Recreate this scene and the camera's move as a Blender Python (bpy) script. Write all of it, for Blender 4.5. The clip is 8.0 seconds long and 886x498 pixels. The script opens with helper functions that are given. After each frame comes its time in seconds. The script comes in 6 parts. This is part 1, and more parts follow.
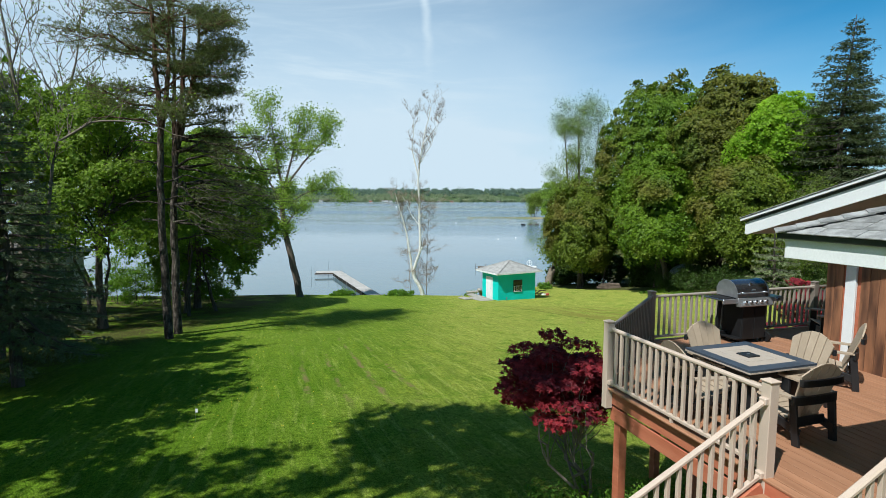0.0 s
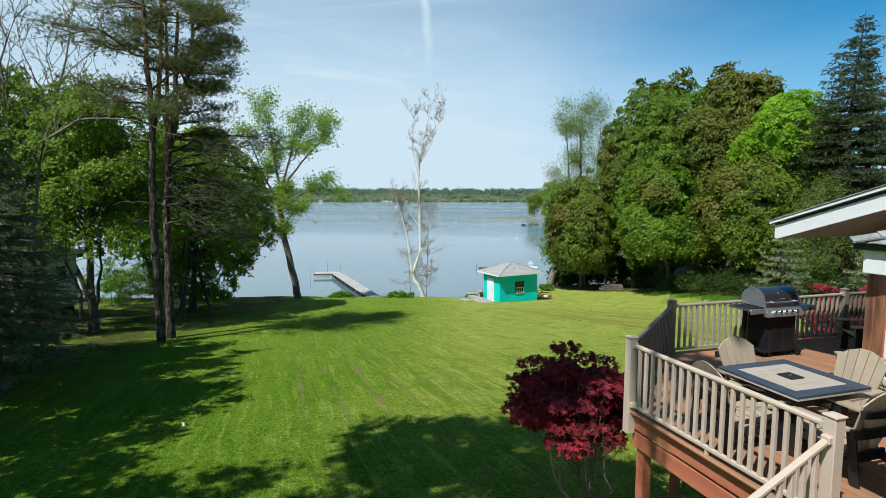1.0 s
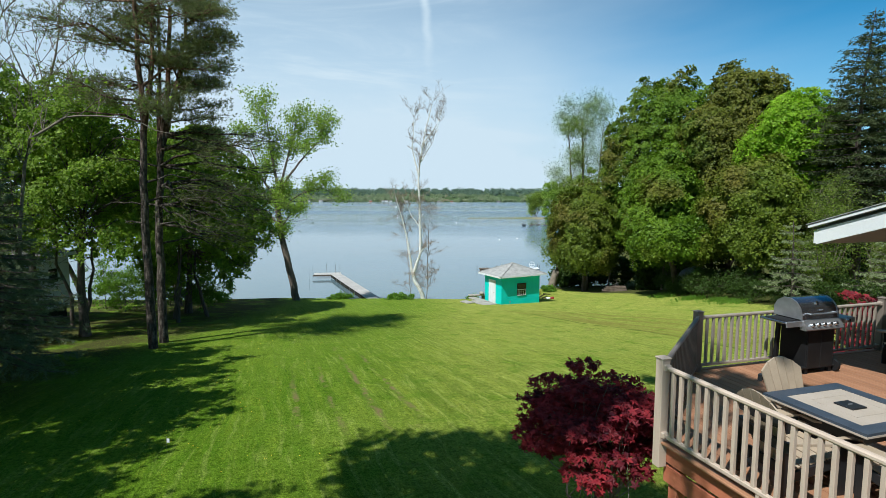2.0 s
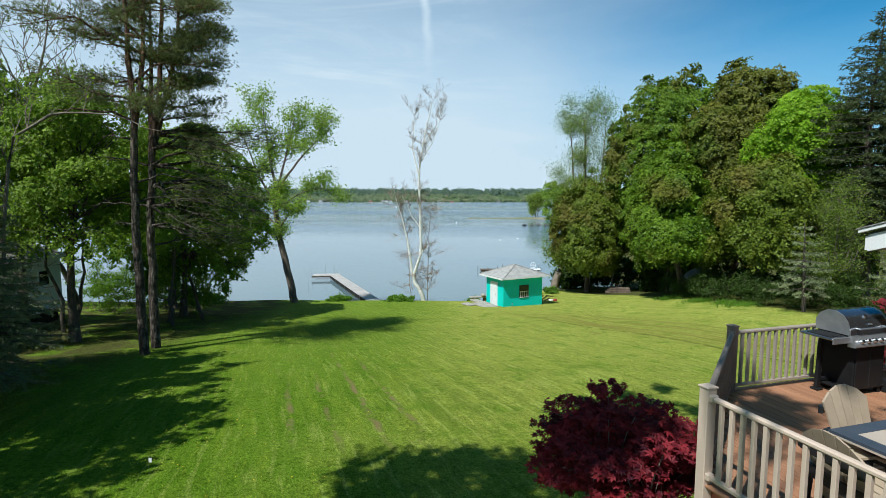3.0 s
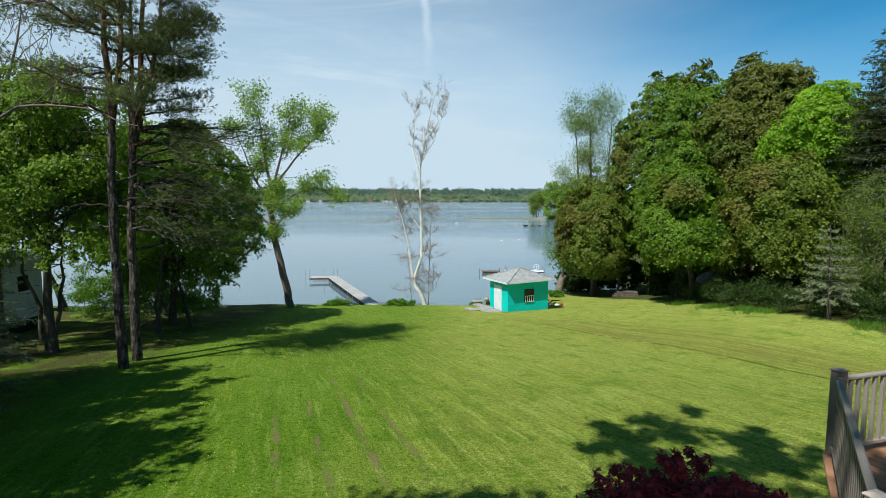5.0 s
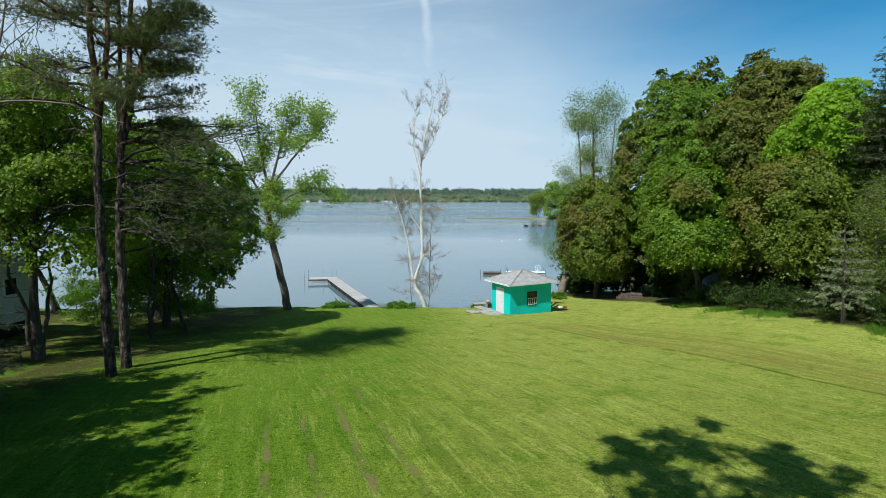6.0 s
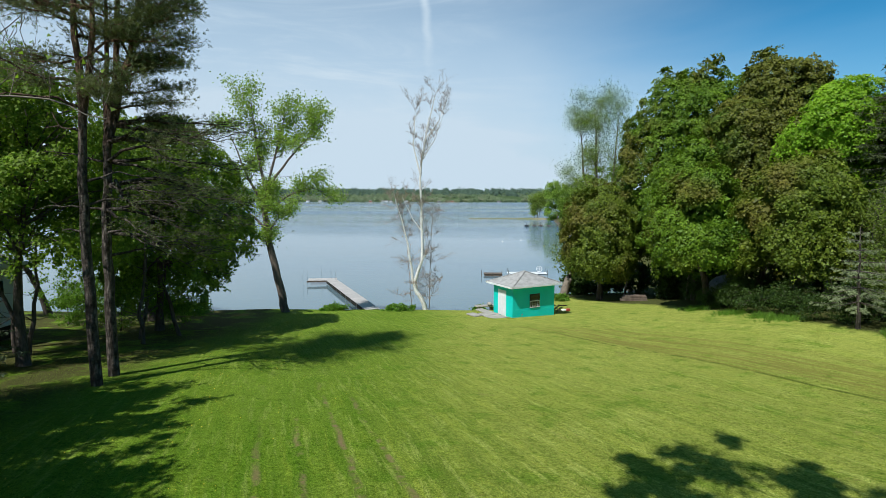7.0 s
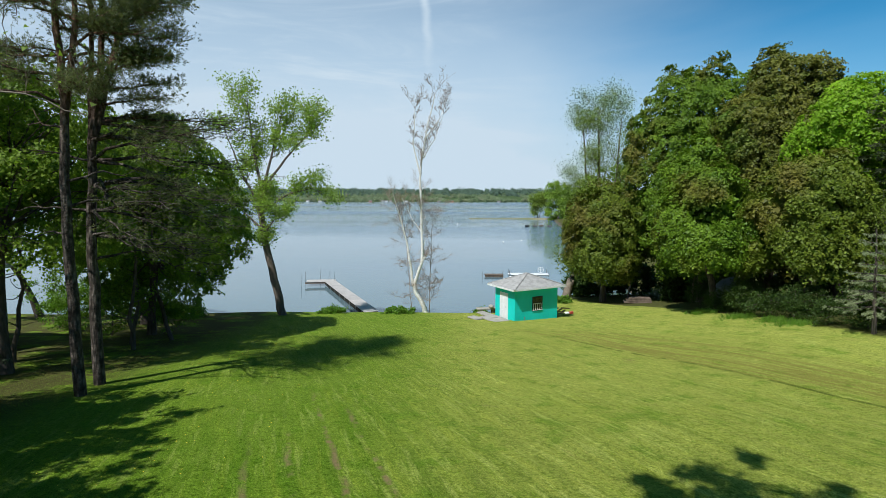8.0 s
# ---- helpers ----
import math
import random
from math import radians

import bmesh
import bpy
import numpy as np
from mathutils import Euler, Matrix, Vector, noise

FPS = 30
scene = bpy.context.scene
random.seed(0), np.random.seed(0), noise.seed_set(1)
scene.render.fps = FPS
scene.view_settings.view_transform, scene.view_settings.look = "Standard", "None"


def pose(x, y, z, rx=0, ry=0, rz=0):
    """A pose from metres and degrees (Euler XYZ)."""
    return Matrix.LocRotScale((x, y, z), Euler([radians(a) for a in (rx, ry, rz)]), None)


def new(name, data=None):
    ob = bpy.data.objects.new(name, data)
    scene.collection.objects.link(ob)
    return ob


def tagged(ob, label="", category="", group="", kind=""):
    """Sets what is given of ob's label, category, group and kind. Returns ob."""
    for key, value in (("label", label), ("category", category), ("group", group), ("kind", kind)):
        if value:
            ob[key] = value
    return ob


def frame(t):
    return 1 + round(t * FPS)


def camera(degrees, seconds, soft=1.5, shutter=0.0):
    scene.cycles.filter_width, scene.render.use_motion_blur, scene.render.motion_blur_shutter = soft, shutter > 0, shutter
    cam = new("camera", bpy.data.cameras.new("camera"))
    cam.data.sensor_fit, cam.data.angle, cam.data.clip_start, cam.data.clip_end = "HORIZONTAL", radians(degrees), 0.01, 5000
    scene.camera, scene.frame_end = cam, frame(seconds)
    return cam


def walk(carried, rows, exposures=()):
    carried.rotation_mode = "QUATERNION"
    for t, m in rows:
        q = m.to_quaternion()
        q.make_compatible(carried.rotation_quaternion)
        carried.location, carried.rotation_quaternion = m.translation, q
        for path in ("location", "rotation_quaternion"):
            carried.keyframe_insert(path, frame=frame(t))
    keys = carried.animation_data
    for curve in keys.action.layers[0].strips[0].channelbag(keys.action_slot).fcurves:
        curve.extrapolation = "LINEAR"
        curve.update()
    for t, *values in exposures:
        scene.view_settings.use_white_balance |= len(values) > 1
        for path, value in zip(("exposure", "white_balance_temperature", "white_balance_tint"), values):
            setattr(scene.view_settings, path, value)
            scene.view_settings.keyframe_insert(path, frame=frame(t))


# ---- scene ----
cam = camera(79.6, 8.0, soft=0.6)
PATH = [
(0.0, 0.329, 0.760, 2.848),
    (0.5, 0.306, 1.168, 2.856),
    (1.0, 0.278, 1.587, 2.863),
    (1.5, 0.244, 2.018, 2.871),
    (2.0, 0.206, 2.459, 2.879),
    (2.5, 0.165, 2.910, 2.887),
    (3.0, 0.121, 3.370, 2.895),
    (3.5, 0.076, 3.838, 2.904),
    (4.0, 0.030, 4.313, 2.913),
    (4.5, -0.015, 4.796, 2.923),
    (5.0, -0.060, 5.284, 2.933),
    (5.5, -0.103, 5.778, 2.943),
    (6.0, -0.143, 6.277, 2.953),
    (6.5, -0.180, 6.779, 2.963),
    (7.0, -0.212, 7.285, 2.974),
    (7.5, -0.238, 7.794, 2.986),
    (8.0, -0.259, 8.304, 2.997),
]
walk(cam, [(t, pose(x, y, z, 84.4, -0.15, 0.55)) for t, x, y, z in PATH], [(0.0, 0.31, 5990.0, 6.0), (4.5, 0.23, 5960.0, 5.5), (6.0, 0.18, 5960.0, 7.0), (8.0, 0.19, 6040.0, 9.0)])
# ---- world and sun ----
SUN_AZ, SUN_EL = 51.0, 54.0          # the way the shadows fall, and the sun's height, in degrees
away = Vector((math.cos(radians(SUN_AZ)) * math.cos(radians(SUN_EL)), math.sin(radians(SUN_AZ)) * math.cos(radians(SUN_EL)), -math.sin(radians(SUN_EL))))
sun = new("sun", bpy.data.lights.new("sun", "SUN"))
sun.data.energy, sun.data.angle, sun.data.color = 5.0, radians(0.55), (1.0, 0.95, 0.87)
sun.matrix_world = Matrix.Translation((-20, -30, 60)) @ away.to_track_quat("-Z", "Y").to_matrix().to_4x4()

world = bpy.data.worlds.new("sky")
scene.world = world
world.use_nodes = True


class Nodes:
    """A small wrapper to write node trees on one line a node."""

    def __init__(self, tree):
        self.tree = tree
        tree.nodes.clear()

    def add(self, kind, **values):
        n = self.tree.nodes.new(kind)
        for key, value in values.items():
            if key.startswith("in_"):
                key = key[3:]
                sock = n.inputs[int(key)] if key.isdigit() else n.inputs[key.replace("_", " ")]
                if isinstance(value, bpy.types.NodeSocket):
                    self.tree.links.new(value, sock)
                else:
                    sock.default_value = value
            elif key == "operation":
                n.operation = value
            elif key == "use_clamp":
                n.use_clamp = value
            elif key == "interpolation_type":
                n.interpolation_type = value
            elif key == "data_type":
                n.data_type = value
            elif key == "blend_type":
                n.blend_type = value
        return n

    def math(self, op, a, b=0.0, c=0.0, clamp=False):
        return self.add("ShaderNodeMath", operation=op, use_clamp=clamp, in_0=a, in_1=b, in_2=c).outputs[0]

    def ramp(self, v, a, b):
        return self.add("ShaderNodeMapRange", interpolation_type="SMOOTHSTEP", in_0=v, in_1=a, in_2=b, in_3=0.0, in_4=1.0).outputs[0]

    def mix(self, f, a, b, blend="MIX"):
        n = self.add("ShaderNodeMix", data_type="RGBA", blend_type=blend)
        for i, v in ((0, f), (6, a), (7, b)):
            if isinstance(v, bpy.types.NodeSocket):
                self.tree.links.new(v, n.inputs[i])
            else:
                n.inputs[i].default_value = (*v, 1.0) if i and len(v) == 3 else v
        return n.outputs[2]

    def noise(self, vec, scale, detail=3.0, rough=0.55, out=0, **kw):
        return self.add("ShaderNodeTexNoise", in_Vector=vec, in_Scale=scale, in_Detail=detail, in_Roughness=rough, **kw).outputs[out]


w = Nodes(world.node_tree)
sky = w.add("ShaderNodeTexSky")
sky.sky_type, sky.sun_disc, sky.sun_elevation, sky.sun_rotation = "NISHITA", False, radians(SUN_EL), radians(270 - SUN_AZ)
sky.air_density, sky.dust_density, sky.ozone_density = 1.0, 1.6, 2.2
way = w.add("ShaderNodeTexCoord").outputs["Generated"]
sep = w.add("ShaderNodeSeparateXYZ", in_0=way)
squash = w.add("ShaderNodeMapping", in_Vector=way, in_Rotation=(0.0, radians(25), 0.0), in_Scale=(1.0, 1.0, 3.2)).outputs[0]
veil = w.math("MULTIPLY_ADD", w.noise(squash, 1.7, 6.0, 0.50, in_Distortion=0.5), 0.62, w.math("MULTIPLY_ADD", sep.outputs[0], -1.05, 0.47))
veil = w.math("MULTIPLY", w.ramp(veil, 0.0, 0.95), w.ramp(sep.outputs[2], 0.80, 0.22))
wisp = w.add("ShaderNodeMapping", in_Vector=way, in_Rotation=(0.0, radians(-28), 0.0), in_Scale=(1.0, 1.0, 6.0)).outputs[0]
wisp = w.math("MULTIPLY", w.ramp(w.noise(wisp, 2.4, 6.0, 0.62, in_Distortion=0.9), 0.44, 0.74), w.ramp(sep.outputs[0], 0.30, -0.10))
veil = w.math("MULTIPLY_ADD", wisp, 0.30, w.math("MULTIPLY", veil, 0.92))
low = w.ramp(sep.outputs[2], 0.34, -0.06)
cover = w.math("MULTIPLY_ADD", low, 0.67, w.math("MULTIPLY", veil, 0.72), clamp=True)
# a vapour trail high over the lake
lo, hi = Vector((-0.035, 1.0, 0.235)).normalized(), Vector((-0.05, 1.0, 0.40)).normalized()
across = lo.cross(hi).normalized()
wob = w.math("MULTIPLY_ADD", w.noise(way, 14.0, 4.0), 0.02, -0.01)
side = w.math("ABSOLUTE", w.math("ADD", w.add("ShaderNodeVectorMath", operation="DOT_PRODUCT", in_0=way, in_1=tuple(across)).outputs["Value"], wob))
trail = w.math("MULTIPLY", w.ramp(side, 0.012, 0.0), w.math("MULTIPLY", w.ramp(sep.outputs[2], 0.20, 0.34), w.ramp(sep.outputs[1], 0.6, 0.8)))
cover = w.math("MULTIPLY_ADD", trail, 0.32, cover, clamp=True)
blue = w.mix(w.ramp(sep.outputs[2], 0.14, 0.62), (0.085, 0.80, 1.04), (0.055, 0.37, 0.48))     # the blue deepens towards the zenith
tint = w.mix(cover, w.mix(1.0, sky.outputs[0], blue, "MULTIPLY"), (5.35, 6.2, 6.75))
w.add("ShaderNodeOutputWorld", in_Surface=w.add("ShaderNodeBackground", in_Color=tint, in_Strength=0.1015).outputs[0])


# ---- materials ----
def mat(name, c1, c2, rough=0.6, metal=0.0, scale=3.0, fine=40.0, bump=0.15, dist=0.01, stretch=(1, 1, 1), vary=0.0, gloss=0.5, coat=0.0):
    """A surface: two colours mottled at a large scale, a fine grain, a relief, and a share of variation from piece to piece."""
    m = bpy.data.materials.new(name)
    m.use_nodes = True
    n = Nodes(m.node_tree)
    co = n.add("ShaderNodeMapping", in_Vector=n.add("ShaderNodeTexCoord").outputs["Object"], in_Scale=stretch).outputs[0]
    if vary:
        rnd = n.add("ShaderNodeObjectInfo").outputs["Random"]
        co = n.add("ShaderNodeVectorMath", operation="ADD", in_0=co, in_1=n.add("ShaderNodeCombineXYZ", in_0=n.math("MULTIPLY", rnd, 37.0), in_1=n.math("MULTIPLY", rnd, 91.0), in_2=n.math("MULTIPLY", rnd, 53.0)).outputs[0]).outputs[0]
    big = n.noise(co, scale, 4.0)
    small = n.noise(co, fine, 3.0, 0.65)
    col = n.mix(n.ramp(big, 0.3, 0.7), c1, c2)
    col = n.mix(n.math("MULTIPLY_ADD", small, 0.5, 0.0), col, n.mix(1.0, col, (0.55, 0.55, 0.55), "MULTIPLY"))
    if vary:
        f = n.math("MULTIPLY_ADD", rnd, vary, 1.0 - vary / 2)
        col = n.mix(1.0, col, n.add("ShaderNodeCombineColor", in_0=f, in_1=f, in_2=f).outputs[0], "MULTIPLY")
    bmp = n.add("ShaderNodeBump", in_Strength=bump, in_Distance=dist, in_Height=n.math("MULTIPLY_ADD", big, 0.5, small)).outputs[0]
    r = n.math("MULTIPLY_ADD", small, 0.25, rough - 0.12, clamp=True)
    sh = n.add("ShaderNodeBsdfPrincipled", in_Base_Color=col, in_Roughness=r, in_Metallic=metal, in_Normal=bmp, in_Specular_IOR_Level=gloss, in_Coat_Weight=coat)
    n.add("ShaderNodeOutputMaterial", in_Surface=sh.outputs[0])
    return m


def leaf_mat(name, c1, c2, thin=0.45, rough=0.5, patch=0.35, c3=None):
    """Foliage: the colour wanders from leaf to leaf and from bough to bough, and light passes through."""
    m = bpy.data.materials.new(name)
    m.use_nodes = True
    n = Nodes(m.node_tree)
    co = n.add("ShaderNodeTexCoord").outputs["Object"]
    isl = n.add("ShaderNodeNewGeometry").outputs["Random Per Island"]
    f = n.math("MULTIPLY_ADD", isl, 0.55, n.math("MULTIPLY_ADD", n.noise(co, patch, 3.0), 1.6, -0.6), clamp=True)
    col = n.mix(f, c1, c2)
    if c3:
        col = n.mix(n.ramp(n.noise(co, patch * 0.6, 2.0), 0.50, 0.70), col, c3)
    v = n.math("MULTIPLY_ADD", n.math("FRACT", n.math("MULTIPLY", isl, 17.3)), 0.6, 0.7)
    col = n.mix(1.0, col, n.add("ShaderNodeCombineColor", in_0=v, in_1=v, in_2=v).outputs[0], "MULTIPLY")
    front = n.add("ShaderNodeBsdfPrincipled", in_Base_Color=col, in_Roughness=rough + 0.05, in_Specular_IOR_Level=0.24).outputs[0]
    back = n.add("ShaderNodeBsdfTranslucent", in_Color=n.mix(1.0, col, (1.35, 1.5, 0.7), "MULTIPLY")).outputs[0]
    n.add("ShaderNodeOutputMaterial", in_Surface=n.add("ShaderNodeMixShader", in_0=thin, in_1=front, in_2=back).outputs[0])
    return m


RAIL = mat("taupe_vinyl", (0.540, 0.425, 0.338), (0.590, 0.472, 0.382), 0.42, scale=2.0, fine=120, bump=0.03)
# the same vinyl again, with the lake side's shade put into the colour
RAIL_SHADED = mat("weathered_taupe_vinyl", (0.168, 0.139, 0.118), (0.218, 0.181, 0.151), 0.5, scale=2.0, fine=120, bump=0.03)
RAIL_HALF_SHADED = mat("dulled_taupe_vinyl", (0.320, 0.270, 0.222), (0.370, 0.315, 0.262), 0.5, scale=2.0, fine=120, bump=0.03)
BOARD = mat("tan_composite_board", (0.305, 0.146, 0.076), (0.385, 0.192, 0.105), 0.62, scale=1.5, fine=55, bump=0.25, dist=0.004, stretch=(6, 0.5, 6), vary=0.18)
REDWOOD = mat("red_brown_stained_lumber", (0.420, 0.125, 0.064), (0.500, 0.168, 0.090), 0.62, scale=2.0, fine=30, bump=0.3, stretch=(5, 0.6, 5))
CEDAR = mat("stained_cedar_board", (0.070, 0.032, 0.020), (0.350, 0.160, 0.080), 0.55, scale=1.8, fine=14, bump=0.25, stretch=(3, 3, 0.45), vary=0.22)
WHITE = mat("white_paint", (0.76, 0.78, 0.79), (0.82, 0.83, 0.83), 0.45, scale=1.2, fine=60, bump=0.06)
SOFFIT = mat("grey_soffit_panel", (0.302, 0.269, 0.244), (0.353, 0.319, 0.294), 0.6, scale=2.0, fine=50, bump=0.1)
SHINGLE = mat("grey_asphalt_shingle", (0.215, 0.215, 0.210), (0.400, 0.400, 0.390), 0.92, scale=9.0, fine=70, bump=1.0, dist=0.012, vary=0.35, gloss=0.2)
METAL_EDGE = mat("dark_drip_edge", (0.025, 0.034, 0.029), (0.042, 0.050, 0.042), 0.4, scale=3.0, fine=60)
CHAIR_TAN = mat("tan_resin_slat", (0.378, 0.294, 0.210), (0.437, 0.344, 0.252), 0.5, scale=3.0, fine=70, bump=0.08, vary=0.1)
CHAIR_BLACK = mat("black_resin", (0.010, 0.011, 0.013), (0.017, 0.018, 0.020), 0.45, scale=3.0, fine=70, bump=0.08)
TABLE_BLUE = mat("slate_blue_resin", (0.038, 0.052, 0.074), (0.055, 0.071, 0.097), 0.5, scale=3.0, fine=70, bump=0.1)
TABLE_TAN = mat("sand_resin", (0.420, 0.353, 0.286), (0.470, 0.395, 0.328), 0.5, scale=3.0, fine=70, bump=0.08)
STEEL = mat("brushed_steel", (0.46, 0.47, 0.49), (0.55, 0.56, 0.58), 0.34, 0.8, scale=2.0, fine=90, bump=0.03, stretch=(0.3, 5, 5))
CHROME = mat("bright_chrome", (0.78, 0.79, 0.80), (0.84, 0.85, 0.86), 0.16, 1.0, scale=2.0, fine=90, bump=0.01)
LID = mat("dark_polished_steel", (0.36, 0.38, 0.42), (0.43, 0.45, 0.49), 0.20, 0.95, scale=2.0, fine=90, bump=0.02)
BLACK = mat("black_enamel", (0.008, 0.008, 0.009), (0.015, 0.015, 0.016), 0.6, gloss=0.25, scale=2.0, fine=80, bump=0.04)
TEAL = mat("turquoise_painted_block", (0.012, 0.560, 0.500), (0.020, 0.630, 0.565), 0.6, scale=0.8, fine=22, bump=0.2, stretch=(1, 1, 1))
BARK = mat("grey_brown_bark", (0.050, 0.038, 0.029), (0.134, 0.105, 0.084), 0.9, scale=2.5, fine=16, bump=0.9, dist=0.04, stretch=(4, 4, 0.8))
PINE_BARK = bpy.data.materials.new("pine_bark")
PINE_BARK.use_nodes = True
n = Nodes(PINE_BARK.node_tree)
co = n.add("ShaderNodeTexCoord").outputs["Object"]
plate = n.add("ShaderNodeTexVoronoi", in_Vector=n.add("ShaderNodeMapping", in_Vector=co, in_Scale=(9, 9, 2.2)).outputs[0], in_Scale=1.0).outputs["Distance"]
high = n.ramp(n.math("MULTIPLY_ADD", n.noise(co, 1.2, 3.0), 3.0, n.add("ShaderNodeSeparateXYZ", in_0=co).outputs[2]), 10.0, 15.0)   # the old bark is grey, the upper stem flakes orange
col = n.mix(high, n.mix(n.ramp(n.noise(co, 4.0, 5.0, 0.65), 0.35, 0.65), (0.052, 0.043, 0.036), (0.165, 0.138, 0.115)), n.mix(n.noise(co, 3.0, 4.0), (0.16, 0.090, 0.055), (0.28, 0.165, 0.105)))
col = n.mix(n.ramp(plate, 0.28, 0.62), col, n.mix(1.0, col, (0.42, 0.40, 0.38), "MULTIPLY"))
bmp = n.add("ShaderNodeBump", in_Strength=1.0, in_Distance=0.06, in_Height=n.math("SUBTRACT", n.noise(co, 14.0, 3.0), plate)).outputs[0]
n.add("ShaderNodeOutputMaterial", in_Surface=n.add("ShaderNodeBsdfPrincipled", in_Base_Color=col, in_Roughness=0.92, in_Normal=bmp, in_Specular_IOR_Level=0.2).outputs[0])
TWIG = mat("grey_twig", (0.143, 0.113, 0.088), (0.235, 0.193, 0.151), 0.9, scale=3.0, fine=16, bump=0.3)
BIRCH = mat("white_bark", (0.62, 0.58, 0.52), (0.84, 0.82, 0.79), 0.8, scale=1.2, fine=9, bump=0.3, stretch=(1, 1, 0.6))
DOCK = mat("pale_weathered_planks", (0.386, 0.361, 0.336), (0.487, 0.462, 0.437), 0.8, scale=2.0, fine=40, bump=0.3, vary=0.25)
SHED_ROOF = mat("pale_grey_shingle", (0.290, 0.282, 0.272), (0.400, 0.390, 0.375), 0.9, scale=3.0, fine=60, bump=0.6, dist=0.006)
CONCRETE = mat("pale_concrete", (0.302, 0.277, 0.244), (0.395, 0.370, 0.328), 0.85, scale=2.0, fine=40, bump=0.4)
LOG = mat("old_timber", (0.084, 0.059, 0.042), (0.168, 0.126, 0.092), 0.9, scale=2.0, fine=25, bump=0.5)
GALV = mat("galvanised_pipe", (0.294, 0.302, 0.302), (0.378, 0.386, 0.386), 0.45, 0.8, scale=3.0, fine=60)
PLASTIC = mat("white_plastic", (0.72, 0.73, 0.74), (0.78, 0.79, 0.80), 0.4, scale=3.0, fine=60, bump=0.03)
RED = mat("red_plastic", (0.378, 0.042, 0.034), (0.420, 0.067, 0.050), 0.5, scale=3.0, fine=60, bump=0.03)
DARKGLASS = mat("dark_window_pane", (0.012, 0.014, 0.014), (0.03, 0.034, 0.034), 0.12, scale=1.0, fine=4, bump=0.02)
FARWALL = mat("pale_siding", (0.521, 0.512, 0.487), (0.588, 0.580, 0.554), 0.7, scale=0.5, fine=8)
FARROOF = mat("brown_grey_roof", (0.143, 0.126, 0.118), (0.218, 0.193, 0.176), 0.85, scale=0.5, fine=8)

LEAF_MAPLE = leaf_mat("maple_leaf", (0.056, 0.118, 0.006), (0.150, 0.236, 0.013), 0.25, c3=(0.130, 0.128, 0.018))
LEAF_OLIVE = leaf_mat("olive_maple_leaf", (0.066, 0.106, 0.008), (0.160, 0.200, 0.018), 0.24, c3=(0.140, 0.124, 0.022))
LEAF_BRIGHT = leaf_mat("fresh_maple_leaf", (0.150, 0.275, 0.010), (0.270, 0.410, 0.024), 0.42)
LEAF_GREEN = leaf_mat("green_leaf", (0.106, 0.178, 0.018), (0.226, 0.312, 0.036), 0.46)
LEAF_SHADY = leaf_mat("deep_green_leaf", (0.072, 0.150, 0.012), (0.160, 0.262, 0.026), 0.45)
LEAF_BRONZE = leaf_mat("bronze_maple_leaf", (0.062, 0.080, 0.008), (0.155, 0.154, 0.019), 0.20, c3=(0.070, 0.130, 0.008))
# undergrowth leaf, darkened in its colour to stand for the maples' shade
LEAF_IN_SHADE = leaf_mat("dark_green_leaf", (0.026, 0.053, 0.008), (0.060, 0.100, 0.016), 0.30)
LEAF_THICKET = leaf_mat("thicket_leaf", (0.090, 0.132, 0.018), (0.180, 0.235, 0.040), 0.42)
LEAF_PALE = leaf_mat("pale_poplar_leaf", (0.165, 0.250, 0.034), (0.290, 0.385, 0.070), 0.48)
LEAF_WILLOW = leaf_mat("olive_willow_leaf", (0.145, 0.205, 0.036), (0.250, 0.320, 0.068), 0.48)
LEAF_RED = leaf_mat("crimson_maple_leaf", (0.040, 0.005, 0.012), (0.330, 0.026, 0.034), 0.28, patch=1.2)
NEEDLE_PINE = leaf_mat("grey_green_pine_needle", (0.068, 0.088, 0.036), (0.195, 0.205, 0.090), 0.32, patch=0.8)
NEEDLE_SPRUCE = leaf_mat("dark_spruce_needle", (0.034, 0.051, 0.021), (0.080, 0.098, 0.032), 0.25)
NEEDLE_TEAL = leaf_mat("blue_green_spruce_needle", (0.060, 0.088, 0.050), (0.165, 0.198, 0.110), 0.28, patch=0.9)
NEEDLE_BLUE = leaf_mat("blue_spruce_needle", (0.170, 0.205, 0.105), (0.310, 0.340, 0.190), 0.25)
BUSH = leaf_mat("bank_weed_leaf", (0.075, 0.160, 0.014), (0.165, 0.290, 0.030), 0.4)
BUD = leaf_mat("rusty_bud", (0.128, 0.080, 0.040), (0.208, 0.144, 0.064), 0.3)


# ---- helpers for shapes ----
def mesh_ob(name, verts, faces, material, parent=None, label="", smooth=False, size=4):
    """One mesh object from arrays of corners and of faces with a fixed number of corners each."""
    me = bpy.data.meshes.new(name)
    verts, faces = np.asarray(verts, np.float32), np.asarray(faces, np.int32).reshape(-1, size)
    me.vertices.add(len(verts))
    me.vertices.foreach_set("co", verts.ravel())
    me.loops.add(faces.size)
    me.loops.foreach_set("vertex_index", faces.ravel())
    me.polygons.add(len(faces))
    me.polygons.foreach_set("loop_start", np.arange(0, faces.size, size, dtype=np.int32))
    me.polygons.foreach_set("use_smooth", np.full(len(faces), smooth))
    me.update(calc_edges=True)
    me.materials.append(material)
    ob = new(name, me)
    ob.parent = parent
    if label:
        tagged(ob, label)
    return ob


